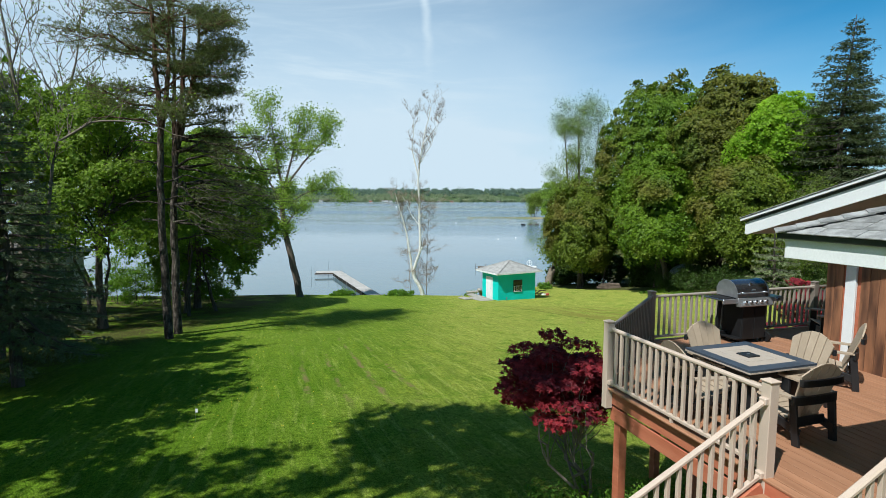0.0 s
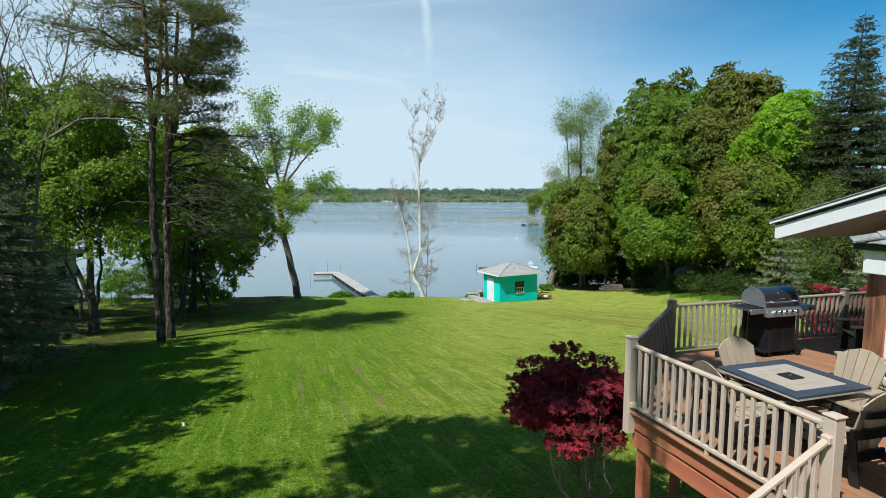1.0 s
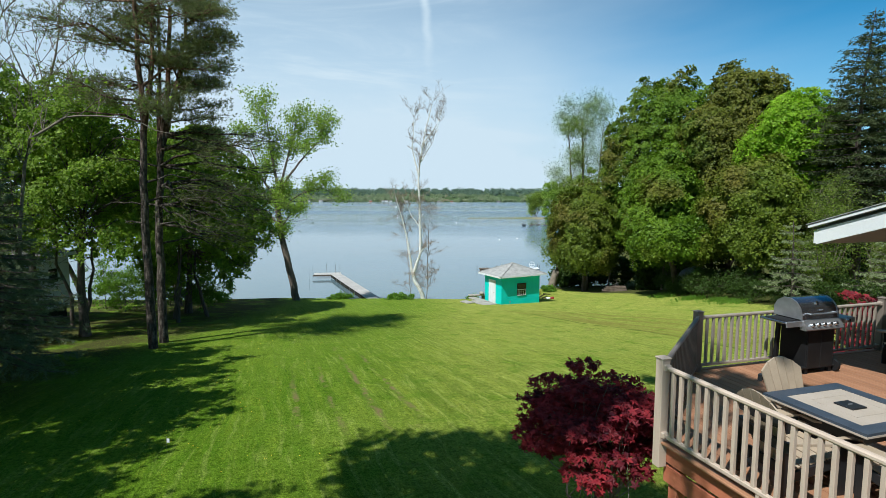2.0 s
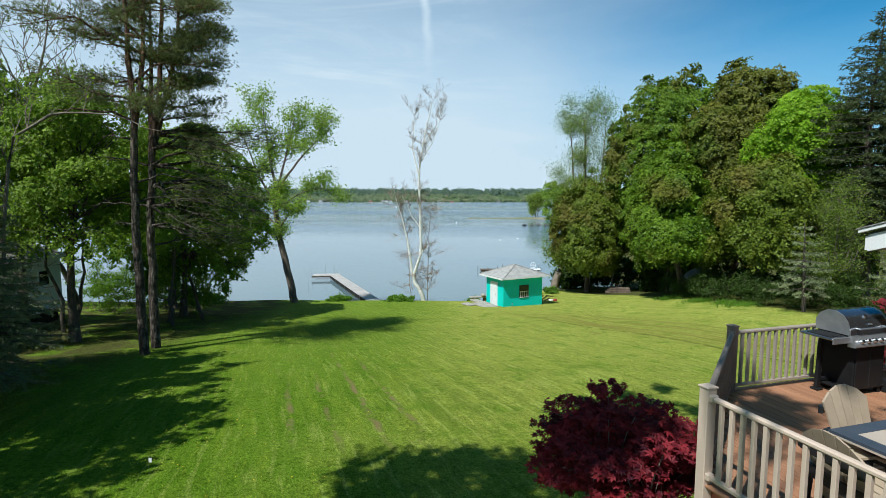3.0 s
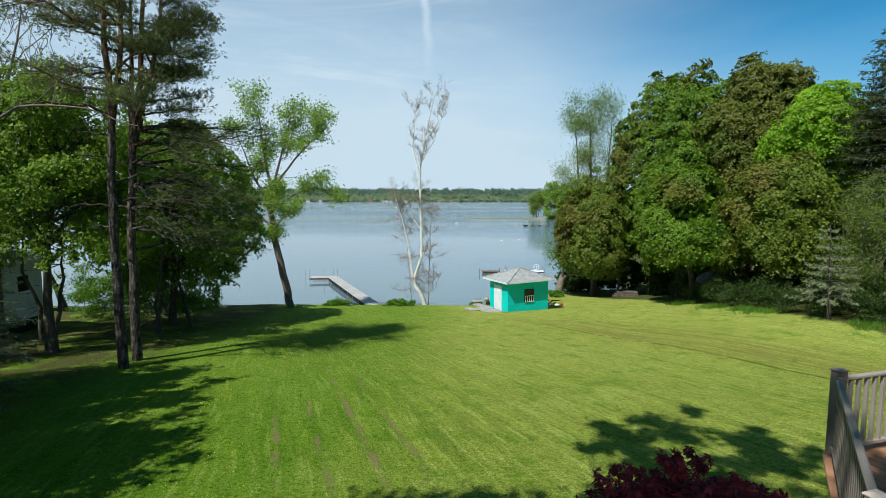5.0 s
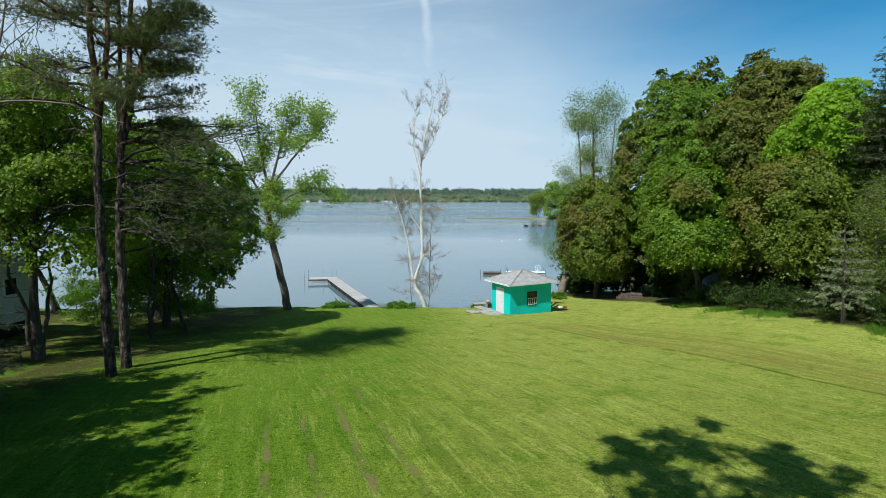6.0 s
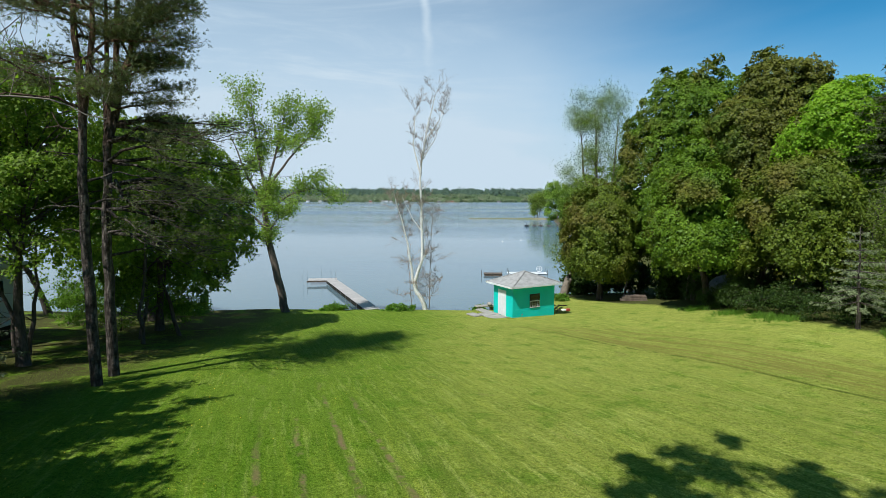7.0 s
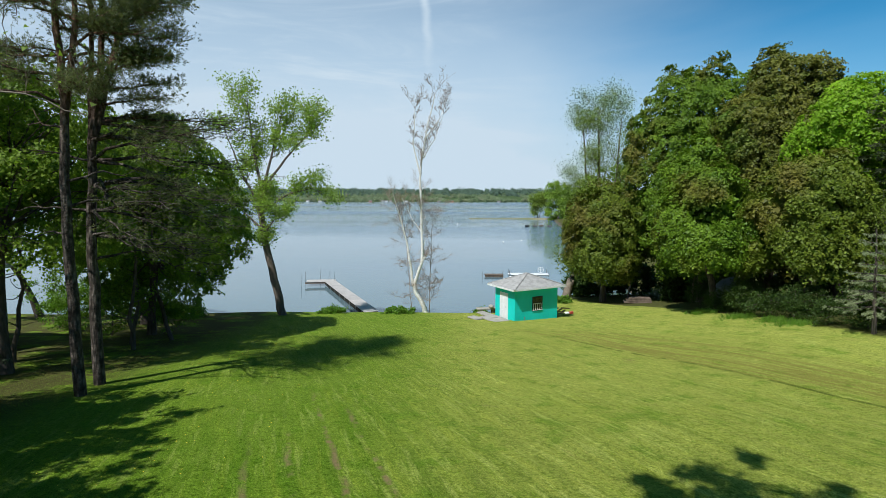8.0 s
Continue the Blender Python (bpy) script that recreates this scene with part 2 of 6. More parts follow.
def part(name, bm, material, parent, label="", smooth=False):
    me = bpy.data.meshes.new(name)
    bm.normal_update()
    bm.to_mesh(me)
    bm.free()
    if smooth:
        me.polygons.foreach_set("use_smooth", np.ones(len(me.polygons), bool))
    me.materials.append(material)
    ob = new(name, me)
    ob.parent = parent
    if label:
        tagged(ob, label)
    return ob


def thing(name, m, label, category, group="", kind=""):
    ob = new(name)
    ob.matrix_world = m
    ob.empty_display_size = 0.2
    return tagged(ob, label, category, group, kind)


def box(bm, c, s, m=None, bevel=0.0):
    """A block with its middle at c and the sizes s, turned by m, its edges broken by bevel."""
    t = Matrix.Translation(c) @ (m if m else Matrix()) @ Matrix.Diagonal((*s, 1))
    r = bmesh.ops.create_cube(bm, size=1.0, matrix=t)
    if bevel:
        es = list({e for v in r["verts"] for e in v.link_edges})
        bmesh.ops.bevel(bm, geom=es, offset=bevel, segments=1, affect="EDGES", profile=0.5)
    return bm


def beam(bm, a, b, w, h, bevel=0.0, up=Vector((0, 0, 1))):
    """A square bar from a to b, w wide and h high."""
    a, b = Vector(a), Vector(b)
    y = (b - a).normalized()
    x = y.cross(up)
    x = x.normalized() if x.length > 1e-4 else Vector((1, 0, 0))
    z = x.cross(y)
    m = Matrix((x, y, z)).transposed().to_4x4()
    return box(bm, (a + b) / 2, (w, (b - a).length, h), m, bevel)


def rod(bm, a, b, r, r2=None, n=10):
    a, b = Vector(a), Vector(b)
    m = Matrix.Translation((a + b) / 2) @ (b - a).to_track_quat("Z", "Y").to_matrix().to_4x4()
    bmesh.ops.create_cone(bm, cap_ends=True, segments=n, radius1=r, radius2=r if r2 is None else r2, depth=(b - a).length, matrix=m)
    return bm


def slab(bm, poly, z0, z1):
    """A flat plate with the outline poly, from z0 to z1."""
    lo = [bm.verts.new((x, y, z0)) for x, y in poly]
    hi = [bm.verts.new((x, y, z1)) for x, y in poly]
    bm.faces.new(hi)
    bm.faces.new(lo[::-1])
    k = len(poly)
    for i in range(k):
        bm.faces.new((lo[i], lo[(i + 1) % k], hi[(i + 1) % k], hi[i]))
    return bm


def B():
    return bmesh.new()


def tubes(paths, sides=6):
    """Tapered tubes along paths of (points, radii): corners and four-sided faces."""
    vs, fs, k = [], [], 0
    ang = np.linspace(0, 2 * np.pi, sides, endpoint=False)
    for pts, rad in paths:
        pts, rad = np.asarray(pts, float), np.asarray(rad, float)
        d = np.gradient(pts, axis=0)
        d /= np.linalg.norm(d, axis=1, keepdims=True) + 1e-9
        ref = np.where(np.abs(d[:, 2:3]) > 0.9, [[1.0, 0, 0]], [[0, 0, 1.0]])
        a = np.cross(d, ref)
        a /= np.linalg.norm(a, axis=1, keepdims=True) + 1e-9
        b = np.cross(d, a)
        ring = pts[:, None] + rad[:, None, None] * (np.cos(ang)[None, :, None] * a[:, None] + np.sin(ang)[None, :, None] * b[:, None])
        vs.append(ring.reshape(-1, 3))
        n = len(pts)
        i, j = np.meshgrid(np.arange(n - 1), np.arange(sides), indexing="ij")
        q = np.stack([i * sides + j, i * sides + (j + 1) % sides, (i + 1) * sides + (j + 1) % sides, (i + 1) * sides + j], -1).reshape(-1, 4)
        fs.append(q + k)
        k += n * sides
    return np.concatenate(vs), np.concatenate(fs)


def leaves(c, nrm, size, rng, wide=0.8, fold=0.15):
    """Four-cornered leaves at the places c, facing nrm; three-cornered ones where wide is negative."""
    n = len(c)
    three = wide < 0
    wide = abs(wide)
    nrm = nrm / (np.linalg.norm(nrm, axis=1, keepdims=True) + 1e-9)
    t = np.cross(nrm, rng.normal(size=(n, 3)))
    t /= np.linalg.norm(t, axis=1, keepdims=True) + 1e-9
    b = np.cross(nrm, t)
    s = (size * rng.uniform(0.6, 1.3, n))[:, None]
    f = nrm * s * fold
    if three:
        return np.stack([c - t * s * 0.6 + f, c + t * s * 0.6 + f, c + b * s * wide - f], 1).reshape(-1, 3), np.arange(n * 3).reshape(-1, 3)
    v = np.stack([c - t * s * 0.5, c + b * s * 0.5 * wide + f, c + t * s * 0.6, c - b * s * 0.5 * wide + f], 1).reshape(-1, 3)
    return v, np.arange(n * 4).reshape(-1, 4)


def unit(rng, n, zmin=-1.0, zmax=1.0):
    z = rng.uniform(zmin, zmax, n)
    a = rng.uniform(0, 2 * np.pi, n)
    r = np.sqrt(1 - z * z)
    return np.stack([r * np.cos(a), r * np.sin(a), z], 1)


def bend(a, b, n, wob, rng, sag=0.0):
    """A wandering line of n points from a to b."""
    t = np.linspace(0, 1, n)[:, None]
    a, b = np.asarray(a, float), np.asarray(b, float)
    length = np.linalg.norm(b - a)
    w = rng.normal(size=(n, 3)) * wob * length
    w = np.cumsum(w, 0) * np.sin(np.pi * t)
    p = a + (b - a) * t + w
    p[:, 2] += sag * length * np.sin(np.pi * t[:, 0])
    return p
# ---- the ground, the lake and the lawn ----
LAKE = -9.0


def ease(a, b, v):
    u = np.clip((v - a) / (b - a), 0, 1)
    return u * u * (3 - 2 * u)


def ground_z(x, y):
    """The height of the land: a lawn that falls to a bank, the shore to the east, and the far side of the lake."""
    x, y = np.asarray(x, float), np.asarray(y, float)
    z = -1.75 - 0.1 * np.clip(y, 3, 75)
    z = z + 1.6 * ease(8, 26, x) * ease(25, 38, y) * (1 - 0.7 * ease(48, 64, y))
    crest = 54.5 + 16 * ease(3, 15, x) - 2.5 * ease(-14, -30, x)
    z = z - 2.0 * ease(crest, crest + 7, y) - 2.0 * ease(crest + 5, crest + 12, y)
    z = np.maximum(z, -11.0)
    z = np.maximum(z, -11.0 + 2.9 * ease(0, 7, x - (17 + (y - 66) * 0.15)) * ease(60, 70, y) * (1 - ease(300, 325, y)))
    z = np.maximum(z, -11.0 + 2.6 * ease(1215, 1250, y) + 33 * ease(1260, 2100, y))
    z = z + 0.05 * np.sin(x * 0.55 + 1) * np.sin(y * 0.43) * ease(70, 40, y)
    return z


def gz(x, y):
    return float(ground_z(x, y))


gx = np.unique(np.concatenate([np.linspace(-2400, -200, 23), np.linspace(-200, -40, 21), np.linspace(-40, 44, 121), np.linspace(44, 120, 20), np.linspace(120, 2400, 25)]))
gy = np.unique(np.concatenate([np.linspace(-400, -30, 12), np.linspace(-30, 84, 164), np.linspace(84, 340, 65), np.linspace(340, 1200, 18), np.linspace(1200, 1300, 26), np.linspace(1300, 4000, 30)]))
X, Y = np.meshgrid(gx, gy)
i, j = np.meshgrid(np.arange(len(gy) - 1), np.arange(len(gx) - 1), indexing="ij")
k = len(gx)
quads = np.stack([i * k + j, i * k + j + 1, (i + 1) * k + j + 1, (i + 1) * k + j], -1).reshape(-1, 4)

GRASS = bpy.data.materials.new("mown_grass")
GRASS.use_nodes = True
n = Nodes(GRASS.node_tree)
co = n.add("ShaderNodeTexCoord").outputs["Object"]
sp = n.add("ShaderNodeSeparateXYZ", in_0=co)
# mowing passes that fan out a little towards the house, and straight rounds beyond them on the east
dx, dy = n.math("ADD", sp.outputs[0], 35.0), n.math("SUBTRACT", 112.0, sp.outputs[1])
fan = n.math("MULTIPLY", n.math("ARCTAN2", dx, dy), 86.0)
reach = n.math("SQRT", n.math("ADD", n.math("MULTIPLY", dx, dx), n.math("MULTIPLY", dy, dy)))
rounds = n.math("MULTIPLY_ADD", n.math("SUBTRACT", sp.outputs[1], 41.0), 0.50, n.math("MULTIPLY", n.math("SUBTRACT", sp.outputs[0], 7.0), 0.866))
along = n.math("SUBTRACT", n.math("MULTIPLY", sp.outputs[0], 0.50), n.math("MULTIPLY", sp.outputs[1], 0.866))
east = n.ramp(rounds, -1.6, -0.4)
across_ = n.math("ADD", n.math("MULTIPLY", fan, n.math("SUBTRACT", 1.0, east)), n.math("MULTIPLY", rounds, east))
across_ = n.math("MULTIPLY_ADD", n.noise(co, 0.25, 3.0), 0.6, across_)
length = n.math("ADD", n.math("MULTIPLY", reach, n.math("SUBTRACT", 1.0, east)), n.math("MULTIPLY", along, east))
lane = n.add("ShaderNodeCombineXYZ", in_0=across_, in_1=n.math("MULTIPLY", length, 0.07), in_2=0.0).outputs[0]
stripe = n.math("SINE", n.math("MULTIPLY", across_, 2 * math.pi / 0.95))
stripe = n.ramp(n.math("MULTIPLY_ADD", n.noise(lane, 0.9, 5.0, 0.65), 2.4, n.math("MULTIPLY_ADD", n.math("MULTIPLY", stripe, n.ramp(n.noise(co, 0.16, 2.0), 0.34, 0.62)), 0.52, -1.2)), -0.75, 0.75)
col = n.mix(stripe, (0.080, 0.146, 0.009), (0.184, 0.252, 0.027))
run = n.noise(lane, 3.4, 5.0, 0.7)
col = n.mix(n.math("MULTIPLY", n.ramp(run, 0.50, 0.64), 0.75), col, (0.232, 0.284, 0.030))
col = n.mix(n.math("MULTIPLY", n.ramp(run, 0.49, 0.34), 0.65), col, (0.066, 0.116, 0.008))
col = n.mix(n.ramp(n.noise(co, 0.22, 4.0), 0.46, 0.70), col, (0.172, 0.240, 0.029))
dry = n.math("ADD", n.math("MULTIPLY", n.ramp(sp.outputs[1], 14.0, 40.0), 0.36), n.math("MULTIPLY", n.ramp(sp.outputs[0], -5.0, 3.0), 0.48))
col = n.mix(n.math("MULTIPLY", dry, n.math("MULTIPLY_ADD", n.noise(lane, 1.3, 4.0), 1.3, 0.25), clamp=True), col, (0.290, 0.306, 0.066))
col = n.mix(n.math("MULTIPLY", n.ramp(n.noise(co, 0.85, 5.0, 0.6), 0.52, 0.66), 0.55), col, (0.092, 0.176, 0.012))      # lusher patches
col = n.mix(n.math("MULTIPLY", n.ramp(n.noise(lane, 5.5, 5.0, 0.65), 0.52, 0.64), 0.65), col, (0.320, 0.362, 0.084))      # pale lines left by the wheels
col = n.mix(n.math("MULTIPLY", n.ramp(n.noise(co, 0.62, 4.0, 0.7), 0.62, 0.74), 0.45), col, (0.215, 0.180, 0.070))      # thin brown patches
fine = n.noise(co, 9.0, 5.0, 0.7)
tuft = n.noise(co, 2.6, 5.0, 0.75)
lush = n.ramp(n.math("MULTIPLY_ADD", n.noise(co, 0.12, 2.0), 6.0, sp.outputs[0]), 5.5, -2.5)
col = n.mix(n.math("MULTIPLY", lush, 0.50), col, (0.076, 0.164, 0.008))      # the west side is lusher
speck = n.noise(co, 26.0, 4.0, 0.8)
for f, k in ((n.ramp(tuft, 0.50, 0.66), (1.25, 1.22, 1.2)), (n.ramp(fine, 0.48, 0.60), (0.62, 0.66, 0.5)), (n.ramp(speck, 0.50, 0.60), (1.75, 1.65, 1.8)), (n.ramp(speck, 0.47, 0.37), (0.46, 0.50, 0.4)), (n.ramp(n.noise(co, 5.5, 3.0, 0.6), 0.44, 0.34), (0.66, 0.72, 0.5))):
    col = n.mix(n.math("MULTIPLY", f, 0.8), col, n.mix(1.0, col, k, "MULTIPLY"))
# worn wheel marks and the bare turn on the east side
worn = None
for mid, lo_y, hi_y in ((27.1, 15.0, 24.0), (28.05, 15.0, 27.0), (29.1, 15.0, 30.0), (30.0, 16.0, 29.0)):
    off = n.math("ABSOLUTE", n.math("MULTIPLY_ADD", n.noise(co, 0.7, 2.0), 0.30, n.math("SUBTRACT", fan, mid + 0.15)))
    f = n.math("MULTIPLY", n.ramp(off, 0.13, 0.02), n.math("MULTIPLY", n.ramp(sp.outputs[1], lo_y, lo_y + 3.0), n.ramp(sp.outputs[1], hi_y, hi_y - 6.0)))
    worn = f if worn is None else n.math("MAXIMUM", worn, f)
# thin brown rounds where the mower turns, with one deep rut
turn = n.math("MULTIPLY", n.math("MULTIPLY", n.ramp(rounds, -0.9, 0.0), n.ramp(rounds, 6.5, 3.0)), n.ramp(sp.outputs[1], 47.0, 41.0))
lines = n.ramp(n.noise(n.add("ShaderNodeCombineXYZ", in_0=rounds, in_1=n.math("MULTIPLY", along, 0.05)).outputs[0], 1.9, 4.0, 0.7), 0.44, 0.60)
rut = n.ramp(n.math("ABSOLUTE", n.math("MULTIPLY_ADD", n.noise(co, 0.6, 2.0), 0.3, n.math("SUBTRACT", rounds, 0.15))), 0.22, 0.03)
rut = n.math("MULTIPLY", n.math("MULTIPLY", rut, n.ramp(sp.outputs[1], 44.0, 38.0)), n.ramp(n.noise(co, 1.6, 3.0, 0.7), 0.36, 0.56))
patchy = n.ramp(n.noise(co, 1.1, 4.0, 0.7), 0.42, 0.62)
col = n.mix(n.math("MULTIPLY", n.math("MULTIPLY", worn, patchy), 1.0), col, (0.205, 0.160, 0.072))
col = n.mix(n.math("MULTIPLY", turn, n.math("MULTIPLY_ADD", lines, 0.62, 0.10)), col, (0.175, 0.148, 0.036))
col = n.mix(n.math("MULTIPLY", rut, 0.75), col, (0.058, 0.084, 0.010))
# bare litter under the trees on the west, wet sand at the water
wood = n.math("MULTIPLY", n.ramp(sp.outputs[0], -12.5, -16.5), n.ramp(n.noise(co, 0.5, 5.0, 0.65), 0.36, 0.52))
col = n.mix(n.math("MULTIPLY", wood, 0.8), col, (0.060, 0.044, 0.024))
edge = n.math("MULTIPLY_ADD", sp.outputs[1], 0.25, sp.outputs[0])
wood = n.math("MULTIPLY", n.ramp(n.math("MULTIPLY_ADD", n.noise(co, 0.7, 3.0), 1.6, edge), 31.2, 31.9), n.ramp(sp.outputs[1], 27.0, 31.0))
col = n.mix(n.math("MULTIPLY", wood, 0.85), col, (0.040, 0.040, 0.018))
col = n.mix(n.ramp(sp.outputs[2], -8.3, -8.8), col, (0.104, 0.092, 0.068))
col = n.mix(n.ramp(sp.outputs[1], 900.0, 1200.0), col, (0.060, 0.092, 0.036))
bmp = n.add("ShaderNodeBump", in_Strength=1.0, in_Distance=0.06, in_Height=n.math("MULTIPLY_ADD", n.noise(co, 22.0, 4.0, 0.7), 0.7, fine)).outputs[0]
n.add("ShaderNodeOutputMaterial", in_Surface=n.add("ShaderNodeBsdfPrincipled", in_Base_Color=col, in_Roughness=0.95, in_Normal=bmp, in_Specular_IOR_Level=0.03).outputs[0])
ground = mesh_ob("ground", np.stack([X, Y, ground_z(X, Y)], -1).reshape(-1, 3), quads, GRASS, smooth=True)
tagged(ground, "mown green lawn with mowing stripes falling to a lake bank", "lawn", kind="structure")

WATER = bpy.data.materials.new("lake_water")
WATER.use_nodes = True
n = Nodes(WATER.node_tree)
co = n.add("ShaderNodeTexCoord").outputs["Object"]
long = n.add("ShaderNodeMapping", in_Vector=co, in_Scale=(0.25, 1.0, 1.0)).outputs[0]
calm = n.ramp(n.noise(n.add("ShaderNodeMapping", in_Vector=co, in_Scale=(0.22, 1.0, 1.0)).outputs[0], 0.009, 4.0, 0.5), 0.40, 0.64)
h = n.math("MULTIPLY_ADD", n.noise(long, 2.2, 4.0, 0.6), 0.6, n.noise(long, 0.55, 3.0))
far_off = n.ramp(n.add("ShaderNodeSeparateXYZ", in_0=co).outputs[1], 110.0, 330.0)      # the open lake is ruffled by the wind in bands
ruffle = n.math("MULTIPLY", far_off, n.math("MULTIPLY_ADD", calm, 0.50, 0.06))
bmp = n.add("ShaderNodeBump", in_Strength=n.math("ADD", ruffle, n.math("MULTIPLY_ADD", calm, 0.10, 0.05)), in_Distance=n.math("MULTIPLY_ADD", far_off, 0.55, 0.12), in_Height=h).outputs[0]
# the sky's reflection is helped by the base colour, bluer with distance
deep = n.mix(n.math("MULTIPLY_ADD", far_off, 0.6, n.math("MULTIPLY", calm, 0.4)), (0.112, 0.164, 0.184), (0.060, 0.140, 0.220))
n.add("ShaderNodeOutputMaterial", in_Surface=n.add("ShaderNodeBsdfPrincipled", in_Base_Color=deep, in_Roughness=n.math("MULTIPLY_ADD", calm, 0.10, 0.04), in_IOR=1.45, in_Normal=bmp).outputs[0])
wx, wy = np.linspace(-2400, 2400, 25), np.array([40.0, 100, 200, 400, 700, 1000, 1300])
X, Y = np.meshgrid(wx, wy)
i, j = np.meshgrid(np.arange(len(wy) - 1), np.arange(len(wx) - 1), indexing="ij")
k = len(wx)
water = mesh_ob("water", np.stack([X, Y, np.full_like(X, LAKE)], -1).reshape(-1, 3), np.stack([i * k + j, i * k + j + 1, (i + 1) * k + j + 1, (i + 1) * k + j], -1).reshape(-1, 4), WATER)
tagged(water, "calm pale blue lake with bands of ripples", "lake", kind="structure")
# ---- trees ----
def lump_leaves(rng, centres, radii, per, size, flat=0.6, low=-0.35, wide=-0.85):
    """Leaves on the shells of many small boughs: each a flattened lump, fuller on top."""
    n = len(centres)
    idx = np.repeat(np.arange(n), per)
    d = unit(rng, n * per, low, 1.0)
    p = centres[idx] + rng.normal(size=(n * per, 3)) * radii[idx][:, None] * np.array([0.46, 0.46, 0.46 * flat])
    nr = d * np.array([0.7, 0.7, 1.2]) + rng.normal(size=(n * per, 3)) * 0.55
    return leaves(p, nr, size, rng, wide)


def crown_points(rng, centre, radii, count, inner=0.55, bite=0.0, low=-0.85):
    """Places of boughs in an uneven egg-shaped crown."""
    d = unit(rng, count, low, 1.0)
    ph = rng.uniform(0, 6.28, 4)
    a = np.arctan2(d[:, 1], d[:, 0])
    ripple = 1 + 0.06 * np.sin(3 * a + ph[0]) + 0.05 * np.sin(5 * d[:, 2] + ph[1]) + 0.05 * np.sin(7 * a + 4 * d[:, 2] + ph[2])
    r = rng.uniform(inner, 1.0, count) ** 0.8 * ripple
    if bite:
        r *= 1 - bite * (rng.random(count) < 0.25)
    return np.asarray(centre) + d * r[:, None] * np.asarray(radii)


def waves(p, rng, period, count=9):
    """A smooth wandering value, about -1 to 1, at each of the places p."""
    k = unit(rng, count, -1, 1) * rng.uniform(0.7, 1.4, (count, 1)) * 6.283 / np.asarray(period)
    return np.sin(p @ k.T + rng.uniform(0, 6.28, count)).sum(1) / math.sqrt(count)


def spray_crown(rng, centre, radii, sprays, per, leaf, low=-0.8, spray=0.6, swell=0.16, depth=0.9, gap=0.25, core=900):
    """A crown of flat drooping leaf sprays, tier over tier, that leave dark gaps between; a few large leaves deep inside."""
    radii = np.asarray(radii, float)
    d = unit(rng, sprays * 2, low, 1.0)
    hill = waves(d * radii, rng, (5.5, 5.5, 3.6), 8)
    d, hill = d[hill > np.quantile(hill, gap * 0.6)][:sprays], hill[hill > np.quantile(hill, gap * 0.6)][:sprays]
    nr = d / radii
    nr /= np.linalg.norm(nr, axis=1, keepdims=True)
    c = d * radii * (1 + swell * np.clip(hill, -1.3, 1.3))[:, None] - nr * rng.exponential(depth, len(d))[:, None]
    face = nr * np.array([1.0, 1.0, 0.6]) + np.array([0, 0, 0.42]) + rng.normal(size=d.shape) * 0.30
    face /= np.linalg.norm(face, axis=1, keepdims=True)
    along = nr - face * (nr * face).sum(1, keepdims=True)
    along /= np.linalg.norm(along, axis=1, keepdims=True) + 1e-6
    side = np.cross(face, along)
    size = spray * rng.uniform(0.6, 1.4, len(d))
    idx = np.repeat(np.arange(len(d)), per)
    a, r = rng.uniform(0, 6.283, len(idx)), np.sqrt(rng.random(len(idx)))
    r *= 1 + 0.28 * np.sin(3 * a + idx) + 0.18 * np.sin(5 * a + 2.0 * idx)
    u, v = np.cos(a) * r * 1.15, np.sin(a) * r * 0.9
    p = c[idx] + size[idx][:, None] * (along[idx] * u[:, None] + side[idx] * v[:, None] - face[idx] * (0.28 * r ** 2 + rng.normal(size=len(idx)) * 0.10)[:, None])
    nl = face[idx] + along[idx] * (0.35 * u)[:, None] + rng.normal(size=p.shape) * 0.50
    q = unit(rng, core, low, 1.0) * radii * rng.uniform(0.35, 0.72, (core, 1))
    v1, f1 = leaves(np.asarray(centre) + p, nl, leaf, rng, -0.9)
    v2, f2 = leaves(np.asarray(centre) + q, rng.normal(size=q.shape), 0.36, rng, -0.9)
    return np.concatenate([v1, v2]), np.concatenate([f1, f2 + len(v1)])


